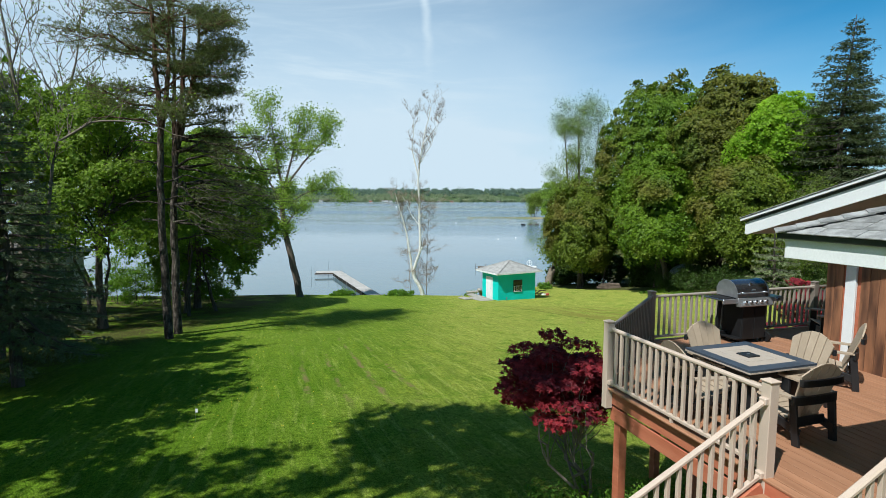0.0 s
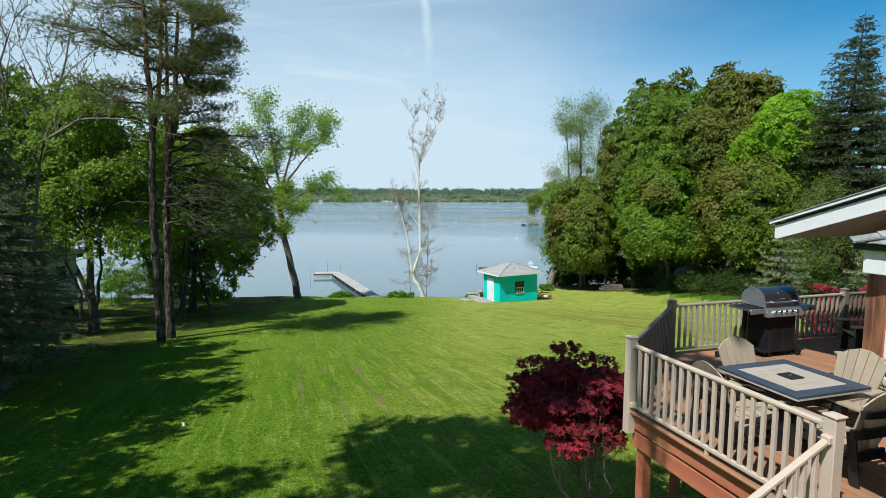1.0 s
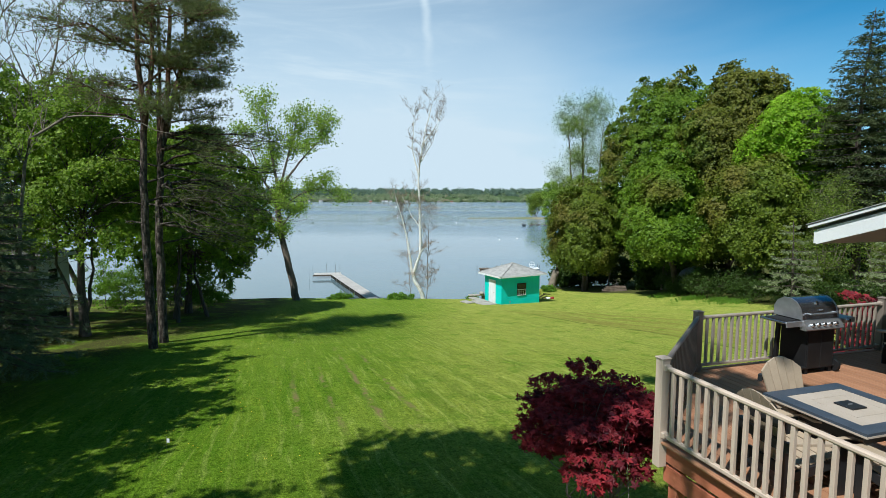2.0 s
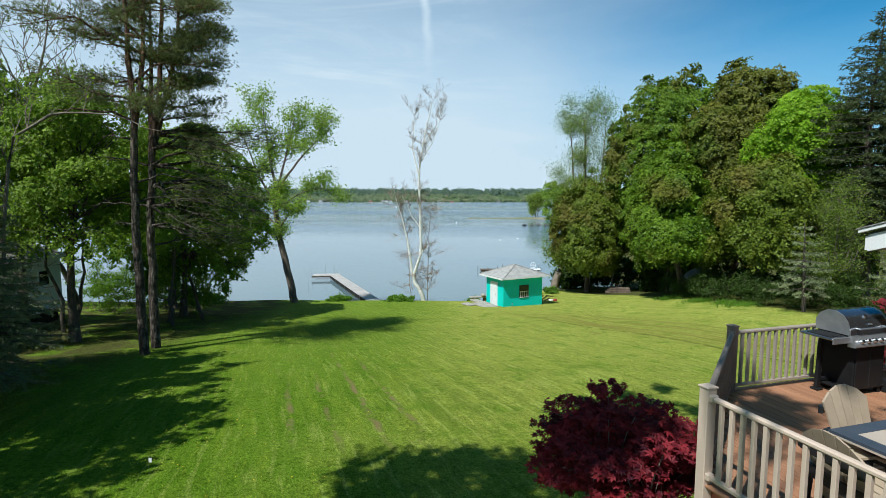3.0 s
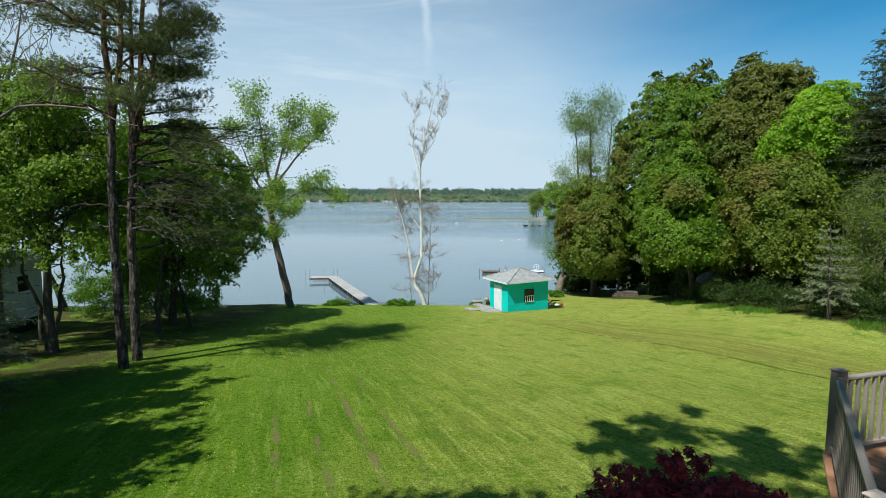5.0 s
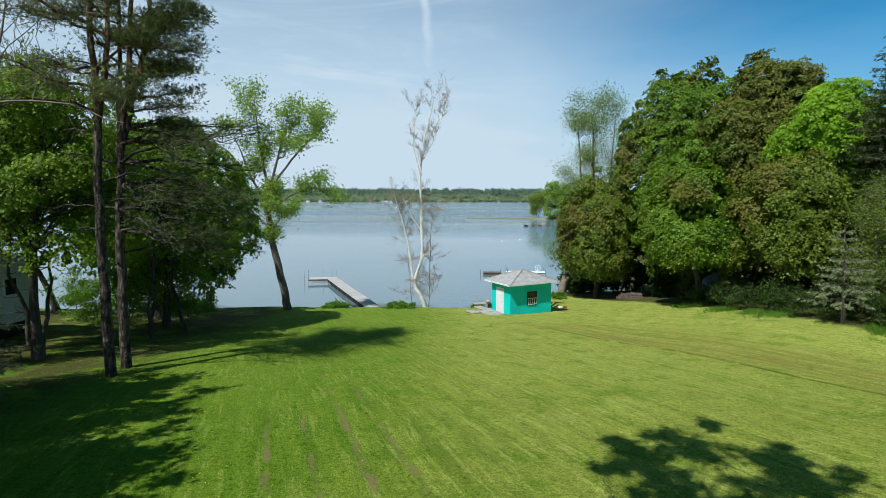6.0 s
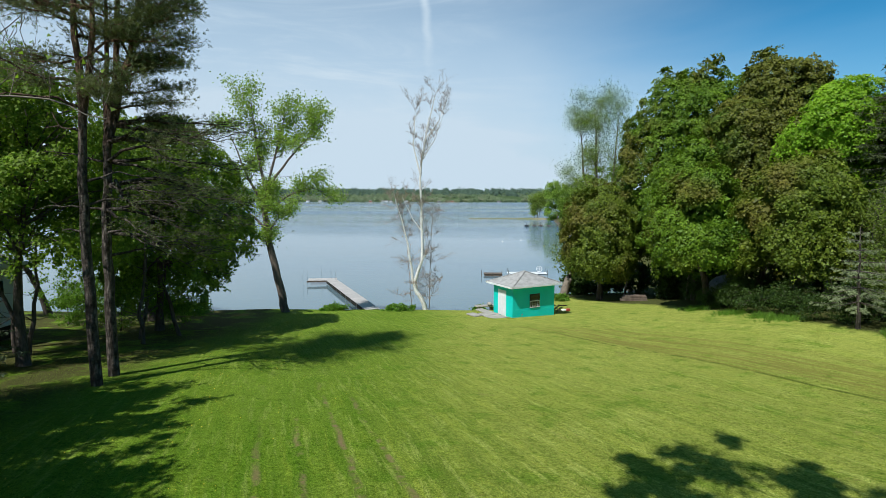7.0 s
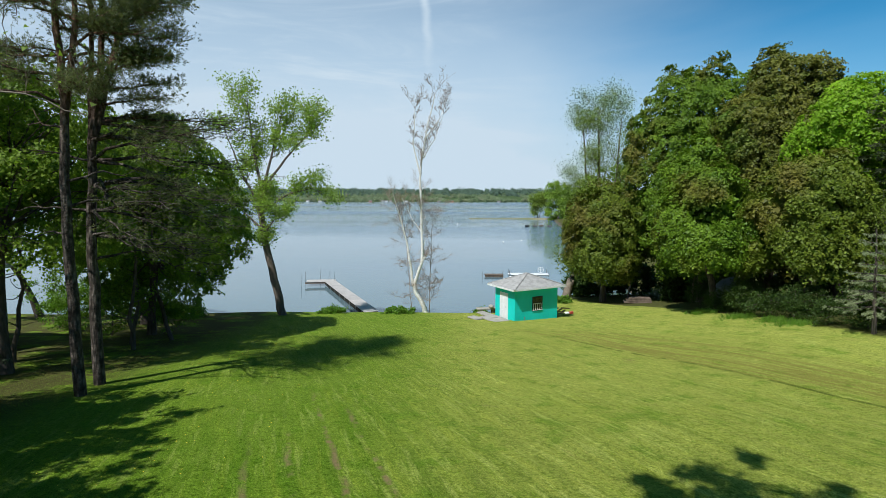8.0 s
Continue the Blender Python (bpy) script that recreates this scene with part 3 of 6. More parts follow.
def leafy_tree(name, base, crown, radii, material, label, seed, boughs=110, per=230, leaf=0.24, bough=1.15, trunk=0.28, bark=None, lean=(0, 0), limbs=16, flat=0.62, fork=0.35, group="", category="tree", inner=0.5, twigs=0, low=-0.85, sprays=0, spray=0.6, depth=0.9, gap=0.25, core=900):
    rng = np.random.default_rng(seed)
    base = np.array([base[0], base[1], gz(*base[:2]) - 0.15]) if len(base) == 2 else np.array(base, float)
    root = thing(name, Matrix.Translation(base), label, category, group)
    crown = np.asarray(crown, float) - base
    top = crown + np.array([lean[0], lean[1], radii[2] * 0.55])
    stem = bend((0, 0, 0), top, 9, 0.014, rng)
    rad = trunk * np.linspace(1.0, 0.15, 9)
    rad[0] *= 1.35
    paths = [(stem, rad)]
    pts = crown_points(rng, crown, radii, boughs, inner, low=low)
    rs = bough * rng.uniform(0.6, 1.35, boughs)
    pick = rng.choice(boughs, min(limbs, boughs), replace=False)
    for b in pick:
        f = np.clip(fork + (1 - fork) * (pts[b, 2] / max(top[2], 0.1)) * 0.75 + rng.normal() * 0.05, fork * 0.8, 0.95)
        s = stem[int(f * 8)]
        p = bend(s, pts[b], 7, 0.03, rng, 0.06)
        r0 = trunk * (0.42 - 0.25 * f)
        paths.append((p, np.linspace(r0, 0.015, 7)))
        for _ in range(twigs):
            q = p[rng.integers(2, 6)]
            e = q + unit(rng, 1, -0.1, 0.9)[0] * bough * rng.uniform(0.8, 2.0)
            paths.append((bend(q, e, 5, 0.05, rng), np.linspace(r0 * 0.3, 0.008, 5)))
    mesh_ob("trunk", *tubes(paths, 7), bark or BARK, root, smooth=True)
    mesh_ob("crown", *(spray_crown(rng, crown, radii, sprays, per, leaf, low, spray, 0.10, depth, gap, core) if sprays else lump_leaves(rng, pts, rs, per, leaf, flat)), material, root, size=3)
    return root


def open_tree(name, base, stems, material, label, seed, bark=None, depth=3, leaf=0.16, per=22, spread=1.0, group="", trunk=0.2, leaf_r=0.45, ratio=0.62, twig=0.008, category="tree", up=0.25, kids=5, dense=0.9, twig_m=None, bare=0.35, slim=0.55):
    """A tree whose limbs show: stems are lists of points; limbs fork along them and end in twigs with a few leaves."""
    rng = np.random.default_rng(seed)
    base = np.array([base[0], base[1], gz(*base[:2]) - 0.1]) if len(base) == 2 else np.array(base, float)
    root = thing(name, Matrix.Translation(base), label, category, group)
    paths, tips = [], []

    def fork(p, r, level, length):
        n = len(p)
        for _ in range(max(kids, int(np.linalg.norm(p[-1] - p[0]) * dense)) if level == depth else kids):
            i = rng.integers(max(1, int(n * (bare if level == depth else 0.2))), n)
            d = p[min(i, n - 1)] - p[i - 1]
            d /= np.linalg.norm(d) + 1e-9
            o = unit(rng, 1, -0.3, 0.8)[0]
            v = d * 0.75 + o * 0.8 * spread + np.array([0, 0, up])
            v /= np.linalg.norm(v)
            ln = length * rng.uniform(0.45, 1.0)
            q = bend(p[i], p[i] + v * ln, 6, 0.035, rng, 0.04)
            r0 = max(r[i] * slim, twig)
            rr = np.linspace(r0, twig * 0.6, 6)
            paths.append((q, rr))
            if level > 1:
                fork(q, rr, level - 1, ln * ratio)
            else:
                tips.extend([q[-1], q[3]])

    for pts, r0, r1, length in stems:
        pts = np.asarray(pts, float)
        t = np.linspace(0, len(pts) - 1, len(pts) * 3)
        p = np.stack([np.interp(t, np.arange(len(pts)), pts[:, c]) for c in range(3)], 1)
        p[1:-1] += rng.normal(size=(len(p) - 2, 3)) * 0.03
        r = np.linspace(r0, r1, len(p))
        paths.append((p, r))
        fork(p, r, depth, length)
    stout = [q for q in paths if q[1][0] >= 0.035]
    thin_ = [q for q in paths if q[1][0] < 0.035]
    mesh_ob("trunk", *tubes(stout, 6), bark or BARK, root, smooth=True)
    if thin_:
        tagged(mesh_ob("twig_work", *tubes(thin_, 3), twig_m or TWIG, root, smooth=True), kind="stuff")
    if per:
        tips = np.array(tips)
        idx = np.repeat(np.arange(len(tips)), per)
        c = tips[idx] + rng.normal(size=(len(idx), 3)) * leaf_r * np.array([1, 1, 0.8])
        mesh_ob("crown", *leaves(c, rng.normal(size=c.shape) + np.array([0, 0, 0.5]), leaf, rng, -0.8), material, root, size=3)
    return root


def needle_sprays(rng, pts, dirs, length, width, per, spread=0.8):
    """Thin three-cornered needles bunched round points, swept along dirs."""
    idx = np.repeat(np.arange(len(pts)), per)
    d = dirs[idx] + rng.normal(size=(len(idx), 3)) * spread
    d /= np.linalg.norm(d, axis=1, keepdims=True)
    s = np.cross(d, rng.normal(size=d.shape))
    s /= np.linalg.norm(s, axis=1, keepdims=True)
    ln = (length * rng.uniform(0.6, 1.25, len(idx)))[:, None]
    a = pts[idx] + rng.normal(size=d.shape) * length * 0.22
    v = np.stack([a - s * width, a + s * width, a + d * ln], 1).reshape(-1, 3)
    return v, np.arange(len(v)).reshape(-1, 3)


def spruce(name, base, height, radius, material, label, seed, whorls=24, arms=7, droop=0.25, per=9, bare=0.06, group="", needle=0.16, width=0.035, lean=(0, 0), category="tree", top=0.0):
    """A spruce: tiers of sagging arms with hanging side sprays."""
    rng = np.random.default_rng(seed)
    base = np.array([*base[:2], gz(*base[:2]) - 0.1])
    root = thing(name, Matrix.Translation(base), label, category, group)
    tip = np.array([lean[0], lean[1], height])
    stem = bend((0, 0, 0), tip, 10, 0.004, rng)
    paths = [(stem, np.linspace(height * 0.016 + 0.04, 0.02, 10))]
    pts, dirs = [], []
    for w_ in range(whorls):
        f = bare + (1 - bare) * (w_ + rng.uniform(-0.3, 0.3)) / whorls
        f = min(max(f, bare), 0.985)
        s = np.array([np.interp(f * 9, np.arange(10), stem[:, c]) for c in range(3)])
        reach = radius * (1 - f) ** 0.8 * min(1.0, 0.55 + f * 3) + 0.15 + top * f
        for a in np.linspace(0, 6.283, arms, endpoint=False) + rng.uniform(0, 6.28):
            a += rng.normal() * 0.25
            ln = reach * rng.uniform(0.6, 1.15)
            out = np.array([math.cos(a), math.sin(a), 0])
            t = np.linspace(0, 1, 7)
            p = s + out * ln * t[:, None]
            p[:, 2] += ln * (0.22 * f * t - droop * (1.2 - f) * t ** 1.4 + 0.14 * t ** 4)
            paths.append((p, np.linspace(0.012 + 0.012 * ln, 0.006, 7)))
            m = max(3, int(ln * 5.5))
            for q in rng.uniform(0.18, 1.0, m):
                c = np.array([np.interp(q * 6, np.arange(7), p[:, k_]) for k_ in range(3)])
                side = np.array([-out[1], out[0], 0]) * rng.choice((-1, 1))
                sl = ln * 0.36 * (1.15 - q) + 0.14
                v = out * 0.55 + side * 0.75 + np.array([0, 0, -0.30])
                for g in np.arange(0.1, sl, 0.13):
                    pts.append(c + v * g)
                    dirs.append(v)
    mesh_ob("trunk", *tubes(paths, 5), BARK, root, smooth=True)
    pts, dirs = np.array(pts), np.array(dirs)
    mesh_ob("crown", *needle_sprays(rng, pts, dirs, needle, width * 0.5, per, 0.55), material, root, size=3)
    return root


def pine(name, base, stems, arms, label, seed, group=""):
    """An old pine: bare stems, and long crooked arms that end in flat plates of needle tufts."""
    rng = np.random.default_rng(seed)
    base = np.array([*base[:2], gz(*base[:2]) - 0.1])
    root = thing(name, Matrix.Translation(base), label, "tree", group)
    paths, pts, dirs = [], [], []
    lines = []
    for p, r0, r1 in stems:
        p = np.asarray(p, float)
        t = np.linspace(0, len(p) - 1, len(p) * 4)
        q = np.stack([np.interp(t, np.arange(len(p)), p[:, c]) for c in range(3)], 1)
        q[1:-1] += rng.normal(size=(len(q) - 2, 3)) * 0.025
        paths.append((q, np.linspace(r0, r1, len(q))))
        lines.append(q)
    for st, f, az, ln, rise, needles in arms:
        q = lines[st]
        s = q[int(f * (len(q) - 1))]
        out = np.array([math.cos(radians(az)), math.sin(radians(az)), rise])
        p = bend(s, s + out * ln, 8, 0.035, rng, 0.05)
        paths.append((p, np.linspace(0.035 + ln * 0.011, 0.012, 8)))
        if not needles:
            for _ in range(3):
                c = p[rng.integers(2, 8)]
                e = c + (out + unit(rng, 1)[0] * 0.9) * ln * 0.22
                paths.append((bend(c, e, 5, 0.08, rng), np.linspace(0.018, 0.006, 5)))
            continue
        for _ in range(int(6 + ln * 4.5)):
            c = p[rng.integers(3, 8)]
            v = out * 0.7 + unit(rng, 1, -0.35, 0.45)[0] * 0.9
            e = c + v * rng.uniform(0.3, 0.36 * ln + 0.4)
            tw = bend(c, e, 5, 0.05, rng)
            paths.append((tw, np.linspace(0.014, 0.006, 5)))
            for k_ in (2, 3, 4):
                puff = tw[k_] + rng.normal(size=3) * 0.05
                for _ in range(needles * 2):
                    o = rng.normal(size=3) * np.array([0.17, 0.17, 0.11])
                    pts.append(puff + o)
                    dirs.append(v * 0.4 + o * 3.5 + np.array([0, 0, 0.45]))
    mesh_ob("trunk", *tubes(paths, 7), PINE_BARK, root, smooth=True)
    mesh_ob("crown", *needle_sprays(rng, np.array(pts), np.array(dirs), 0.12, 0.010, 9, 0.60), NEEDLE_PINE, root, size=3)
    return root


# the east side: a wall of maples, a willow behind, spruces beyond
for base, crown, radii, leaf_m, label, seed, sprays, size in (
    ((16.0, 63.5), (15.8, 62.6, -0.9), (4.2, 4.4, 5.4), LEAF_OLIVE, "broad olive-brown maple at the edge of the lawn", 11, 1400, 0.17),
    ((24.0, 62), (24.3, 61.0, 5.2), (7.4, 5.6, 10.4), LEAF_MAPLE, "tall green and bronze maple in the tree wall", 12, 2700, 0.18),
    ((27.6, 55), (28.0, 54.0, 5.2), (5.8, 5.4, 9.6), LEAF_BRONZE, "large bronze-tinged maple with a domed crown", 13, 2700, 0.17),
    ((20.6, 49.4), (18.9, 47.7, 0.9), (3.9, 3.7, 4.6), LEAF_MAPLE, "lower olive green maple with layered boughs over the lawn", 14, 1500, 0.15),
    ((30.2, 49.5), (29.4, 48.4, 6.1), (4.5, 4.2, 5.6), LEAF_BRIGHT, "bright fresh green maple", 15, 1500, 0.16),
    ((24.4, 44.4), (23.6, 43.8, 0.9), (4.2, 3.7, 5.0), LEAF_OLIVE, "olive green maple low beside the thicket", 16, 1600, 0.15),
    ((22.6, 56.0), (21.8, 55.2, 1.6), (4.0, 3.8, 6.4), LEAF_MAPLE, "green maple deep in the tree wall", 10, 1100, 0.17),
):
    leafy_tree("maple_tree", base, crown, radii, leaf_m, label, seed, 40, 52, size, 0.60, 0.30, group="shoreline maples", low=-0.62 if size < 0.16 else -0.84, limbs=24, sprays=sprays, spray=0.46, depth=1.25 if size < 0.16 else 0.95, gap=0.55 if size < 0.16 else 0.10, core=1600 if size < 0.16 else 3500)
open_tree("willow_tree", (18.3, 73.5), [([(0, 0, 0), (0.4, 0, 8), (-0.3, 0, 15), (-0.6, 0, 22.5)], 0.36, 0.06, 3.6), ([(0.2, 0, 10), (-1.8, 0, 15), (-2.4, 0, 21.5)], 0.20, 0.04, 3.4), ([(0.3, 0, 9), (1.8, 0, 15), (2.2, 0, 22.0)], 0.20, 0.04, 3.4), ([(0.3, 0, 8), (-1.6, 0, 11), (-3.4, 0, 14.5)], 0.16, 0.03, 2.8), ([(0.2, 0, 12), (3.0, 0, 15.5), (4.4, 0, 20)], 0.14, 0.03, 3.0)], LEAF_WILLOW, "tall airy willow with thin olive foliage", 17, depth=3, leaf=0.115, per=14, leaf_r=0.60, kids=5, bark=TWIG, up=0.15, dense=0.9)
leafy_tree("willow_tree", (15.6, 71.0), (15.0, 70.5, 1.2), (1.6, 1.8, 4.4), LEAF_WILLOW, "thin olive willow sapling over the water", 23, 50, 80, 0.15, 0.55, 0.10, flat=1.2, limbs=24, inner=0.2, twigs=2, bark=TWIG)
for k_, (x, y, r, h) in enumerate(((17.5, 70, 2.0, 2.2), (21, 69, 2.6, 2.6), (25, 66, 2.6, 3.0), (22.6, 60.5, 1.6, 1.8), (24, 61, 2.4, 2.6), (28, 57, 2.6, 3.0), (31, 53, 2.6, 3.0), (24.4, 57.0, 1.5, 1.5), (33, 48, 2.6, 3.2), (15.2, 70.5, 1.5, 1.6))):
    leafy_tree("shrub", (x, y), (x, y, gz(x, y) + h * 0.8), (r, r, h), LEAF_IN_SHADE, "shrub coloured dark for the shade under the maples", 240 + k_, 50, 60, 0.32, 0.7, 0.05, limbs=6, group="understorey", category="shrub")
leafy_tree("shoreline_tree", (36, 130), (36, 130, 1.0), (6.5, 6, 9.5), LEAF_PALE, "pale green tree along the cove", 19, 60, 90, 0.5, 1.6)
leafy_tree("shoreline_tree", (47, 190), (47, 190, 0.5), (8, 8, 9.5), LEAF_GREEN, "green tree along the cove", 22, 60, 80, 0.6, 2.0)
leafy_tree("shoreline_tree", (56.5, 284), (56.5, 284, 0.5), (7.5, 7, 11.5), LEAF_PALE, "pale green tree on the far point", 21, 110, 100, 0.6, 1.7, flat=0.9)
open_tree("shoreline_tree", (48.0, 297), [([(0, 0, 0), (0.4, 0, 5), (0, 0, 9), (0.3, 0, 14)], 0.30, 0.08, 4.2), ([(0.8, 0, 0), (1.4, 0, 5), (2.6, 0, 9), (3.0, 0, 13)], 0.24, 0.08, 3.8), ([(-1.2, 0, 0), (-1.4, 0, 5), (-2.2, 0, 11)], 0.22, 0.08, 3.4)], LEAF_WILLOW, "thin olive tree group on the far point", 20, depth=2, leaf=0.5, per=16, leaf_r=1.0, kids=6, bark=TWIG, twig=0.05, bare=0.4)
spruce("spruce_tree", (31.7, 43.5), 21.5, 6.8, NEEDLE_SPRUCE, "tall dark spruce above the thicket", 31, 34, 9, 0.42, 2, 0.22, "tall spruces", 0.26, 0.085)
spruce("spruce_tree", (37.5, 41.0), 22.5, 6.8, NEEDLE_SPRUCE, "tall dark spruce above the thicket", 32, 26, 7, 0.38, 2, 0.30, "tall spruces", 0.26, 0.085)
spruce("spruce_tree", (35.5, 47.5), 19.0, 5.0, NEEDLE_SPRUCE, "tall dark spruce above the thicket", 33, 22, 7, 0.34, 2, 0.35, "tall spruces", 0.26, 0.085)
spruce("blue_spruce_tree", (21.9, 35.6), 5.6, 2.3, NEEDLE_BLUE, "small thin blue-green spruce at the lawn edge", 34, 9, 7, 0.36, 10, 0.26, "", 0.13, 0.03, lean=(-0.3, 0))
spruce("blue_spruce_tree", (26.0, 33.4), 6.2, 2.4, NEEDLE_BLUE, "small blue-green spruce in the thicket", 35, 12, 7, 0.25, 8, 0.2, "", 0.13, 0.03)
for k_, (x, y, h, r) in enumerate(((25.7, 38.9, 7.0, 1.6), (28.4, 36.2, 8.2, 2.0), (31.1, 33.0, 8.6, 2.2), (24.6, 36.9, 4.6, 1.5), (28.4, 31.8, 6.2, 2.0), (33.5, 36.0, 9.0, 2.2), (27.0, 41.2, 7.6, 1.8), (26.6, 34.6, 5.0, 1.6))):
    rng = np.random.default_rng(40 + k_)
    stems = [([(0, 0, 0), (math.cos(a) * r * 0.35, math.sin(a) * r * 0.35, h * 0.4), (math.cos(a) * r * 0.75, math.sin(a) * r * 0.75, h * rng.uniform(0.7, 0.95))], 0.055, 0.015, h * 0.24) for a in rng.uniform(0, 6.28, 5)]
    open_tree("shrub", (x, y), stems, (LEAF_THICKET, LEAF_THICKET, LEAF_WILLOW)[k_ % 3], "airy olive green shrub with grey stems in the thicket", 140 + k_, depth=3, leaf=0.105, per=7, leaf_r=0.34, kids=4, ratio=0.65, group="thicket", category="shrub", bark=TWIG, bare=0.08, dense=1.0, up=0.2)
# the leaf colour carries the shade here, as the sun reaches this edge
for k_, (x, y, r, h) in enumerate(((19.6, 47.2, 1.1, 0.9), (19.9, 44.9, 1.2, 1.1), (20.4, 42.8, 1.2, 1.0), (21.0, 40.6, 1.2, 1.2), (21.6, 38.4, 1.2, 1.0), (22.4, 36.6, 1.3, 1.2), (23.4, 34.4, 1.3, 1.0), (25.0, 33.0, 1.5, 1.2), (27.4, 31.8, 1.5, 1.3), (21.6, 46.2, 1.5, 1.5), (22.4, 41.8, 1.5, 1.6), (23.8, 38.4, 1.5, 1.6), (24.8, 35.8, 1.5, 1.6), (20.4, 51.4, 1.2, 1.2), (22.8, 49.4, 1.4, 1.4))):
    leafy_tree("bramble", (x, y), (x, y, gz(x, y) + h * 0.8), (r, r * 0.8, h), LEAF_IN_SHADE, "tangled undergrowth coloured dark for the shade of the trees", 60 + k_, 46, 64, 0.085, 0.42, 0.02, limbs=18, group="undergrowth", category="shrub", inner=0.1, low=-0.7)
for k_, (x, y) in enumerate(((19.2, 43.4), (20.0, 41.0), (20.4, 39.4), (22.8, 33.8), (18.5, 47.2))):
    rng = np.random.default_rng(290 + k_)
    tuft = thing("grass_tuft", Matrix.Translation((x, y, gz(x, y))), "tuft of long bright grass at the lawn edge", "grass", "edge tufts")
    q = rng.normal(size=(120, 3)) * np.array([0.5, 0.4, 0.0])
    q[:, 2] = ground_z(q[:, 0] + x, q[:, 1] + y) - gz(x, y)
    mesh_ob("foliage", *needle_sprays(rng, q, np.array([0, 0, 1.0]) + rng.normal(size=q.shape) * 0.35, 0.30, 0.014, 10, 0.4), BUSH, tuft, size=3)
for k_, (x, y, h) in enumerate(((17.2, 66.5, 9), (19.3, 65.5, 8), (22.8, 50.0, 6), (27.0, 49.0, 7), (22.3, 57, 7), (29.5, 45, 7))):
    rng = np.random.default_rng(80 + k_)
    base = np.array([x, y, gz(x, y) - 0.1])
    root = thing("sapling", Matrix.Translation(base), "thin grey stem of understorey tree in shade", "tree", "understorey stems")
    p = bend((0, 0, 0), (rng.uniform(-0.8, 0.8), 0, h), 8, 0.02, rng)
    ps = [(p, np.linspace(0.11, 0.03, 8))]
    for _ in range(9):
        c = p[rng.integers(2, 8)]
        ps.append((bend(c, c + unit(rng, 1, -0.1, 0.7)[0] * rng.uniform(0.8, 2.2), 5, 0.06, rng), np.linspace(0.03, 0.008, 5)))
    mesh_ob("trunk", *tubes(ps[:1], 6), TWIG, root, smooth=True)
    for q in ps[1:]:
        mesh_ob("branch", *tubes([q], 6), TWIG, root, smooth=True)
# the leaning trunk at the water behind the shed
open_tree("leaning_tree", (12.6, 66.2), [([(0, 0, 0), (0.5, 0, 2.0), (1.6, 0, 4.2), (2.3, 0, 7.0), (3.2, 0, 11)], 0.52, 0.10, 3.2)], LEAF_OLIVE, "thick leaning brown trunk by the shore", 90, depth=2, leaf=0.25, per=14, leaf_r=0.6, bark=TWIG)

# the west side: spruce, pines, leafy trees behind
spruce("spruce_tree", (-14.2, 18.1), 10.2, 3.6, NEEDLE_TEAL, "dark blue-green spruce with bare lower trunk", 101, 25, 8, 0.36, 12, 0.16, "", 0.11, 0.024)
spruce("spruce_tree", (-18.6, 22.5), 12.5, 3.8, NEEDLE_TEAL, "dark spruce behind the first", 102, 22, 7, 0.34, 7, 0.14, "", 0.13, 0.03)
spruce("spruce_tree", (-21.3, 28.6), 8.4, 2.7, NEEDLE_TEAL, "small blue-green spruce before the white house", 103, 19, 7, 0.40, 7, 0.10, "", 0.12, 0.028)
rng = np.random.default_rng(7)
arms = [(0, f, az, ln, rise, nd) for f, az, ln, rise, nd in ((0.42, 20, 2.2, 0.0, 0), (0.5, 160, 2.0, 0.1, 0), (0.55, 200, 3.0, 0.1, 0), (0.36, 40, 2.4, -0.1, 0), (0.6, 330, 2.0, 0.2, 0), (0.3, 150, 1.6, 0.0, 0))]
arms += [(s, f, rng.uniform(0, 360), rng.uniform(1.6, 3.4), rng.uniform(-0.05, 0.35), 2) for s in (0, 1) for f in np.linspace(0.58, 0.99, 13)]
pine("pine_tree", (-14.1, 27.6), [([(0, 0, 0), (-0.10, 0, 6), (0.0, 0.1, 10.5), (-0.15, 0.2, 14.5), (-0.3, 0.3, 17.8)], 0.22, 0.07), ([(0.0, 0.1, 10.5), (0.45, 0.3, 13.5), (0.6, 0.4, 17.5)], 0.15, 0.05)], arms, "tall pine with bare orange upper stem and tufted crown", 111, "twin pines")
arms = [(0, f, az, ln * 0.92, rise, nd) for f, az, ln, rise, nd in ((0.40, 10, 4.6, -0.12, 1), (0.46, 350, 5.4, -0.10, 1), (0.43, 5, 5.0, -0.25, 1), (0.48, 355, 4.0, -0.30, 1), (0.54, 345, 5.0, -0.08, 1), (0.58, 12, 5.0, 0.0, 1), (0.37, 350, 4.6, -0.22, 1), (0.34, 5, 4.2, -0.2, 1), (0.50, 20, 5.2, -0.05, 1), (0.56, 0, 4.8, 0.02, 1), (0.44, 335, 4.2, -0.15, 1), (0.36, 15, 4.4, -0.30, 1), (0.60, 30, 4.4, 0.05, 1), (0.52, 330, 4.4, -0.02, 1), (0.38, 200, 2.6, 0.0, 0), (0.5, 180, 2.4, 0.1, 0), (0.33, 345, 3.0, -0.1, 0), (0.28, 30, 3.2, -0.15, 0), (0.47, 40, 4.4, -0.1, 1), (0.42, 320, 3.8, -0.2, 1))]
arms += [(1, f, rng.uniform(-75, 75), rng.uniform(1.2, 2.1) * (1.55 - 0.75 * f), rng.uniform(-0.05, 0.25), 4) for f in np.linspace(0.12, 0.99, 30)]
arms += [(2, f, rng.uniform(60, 300), rng.uniform(1.4, 3.0), rng.uniform(0.0, 0.35), 3) for f in np.linspace(0.40, 0.99, 16)]
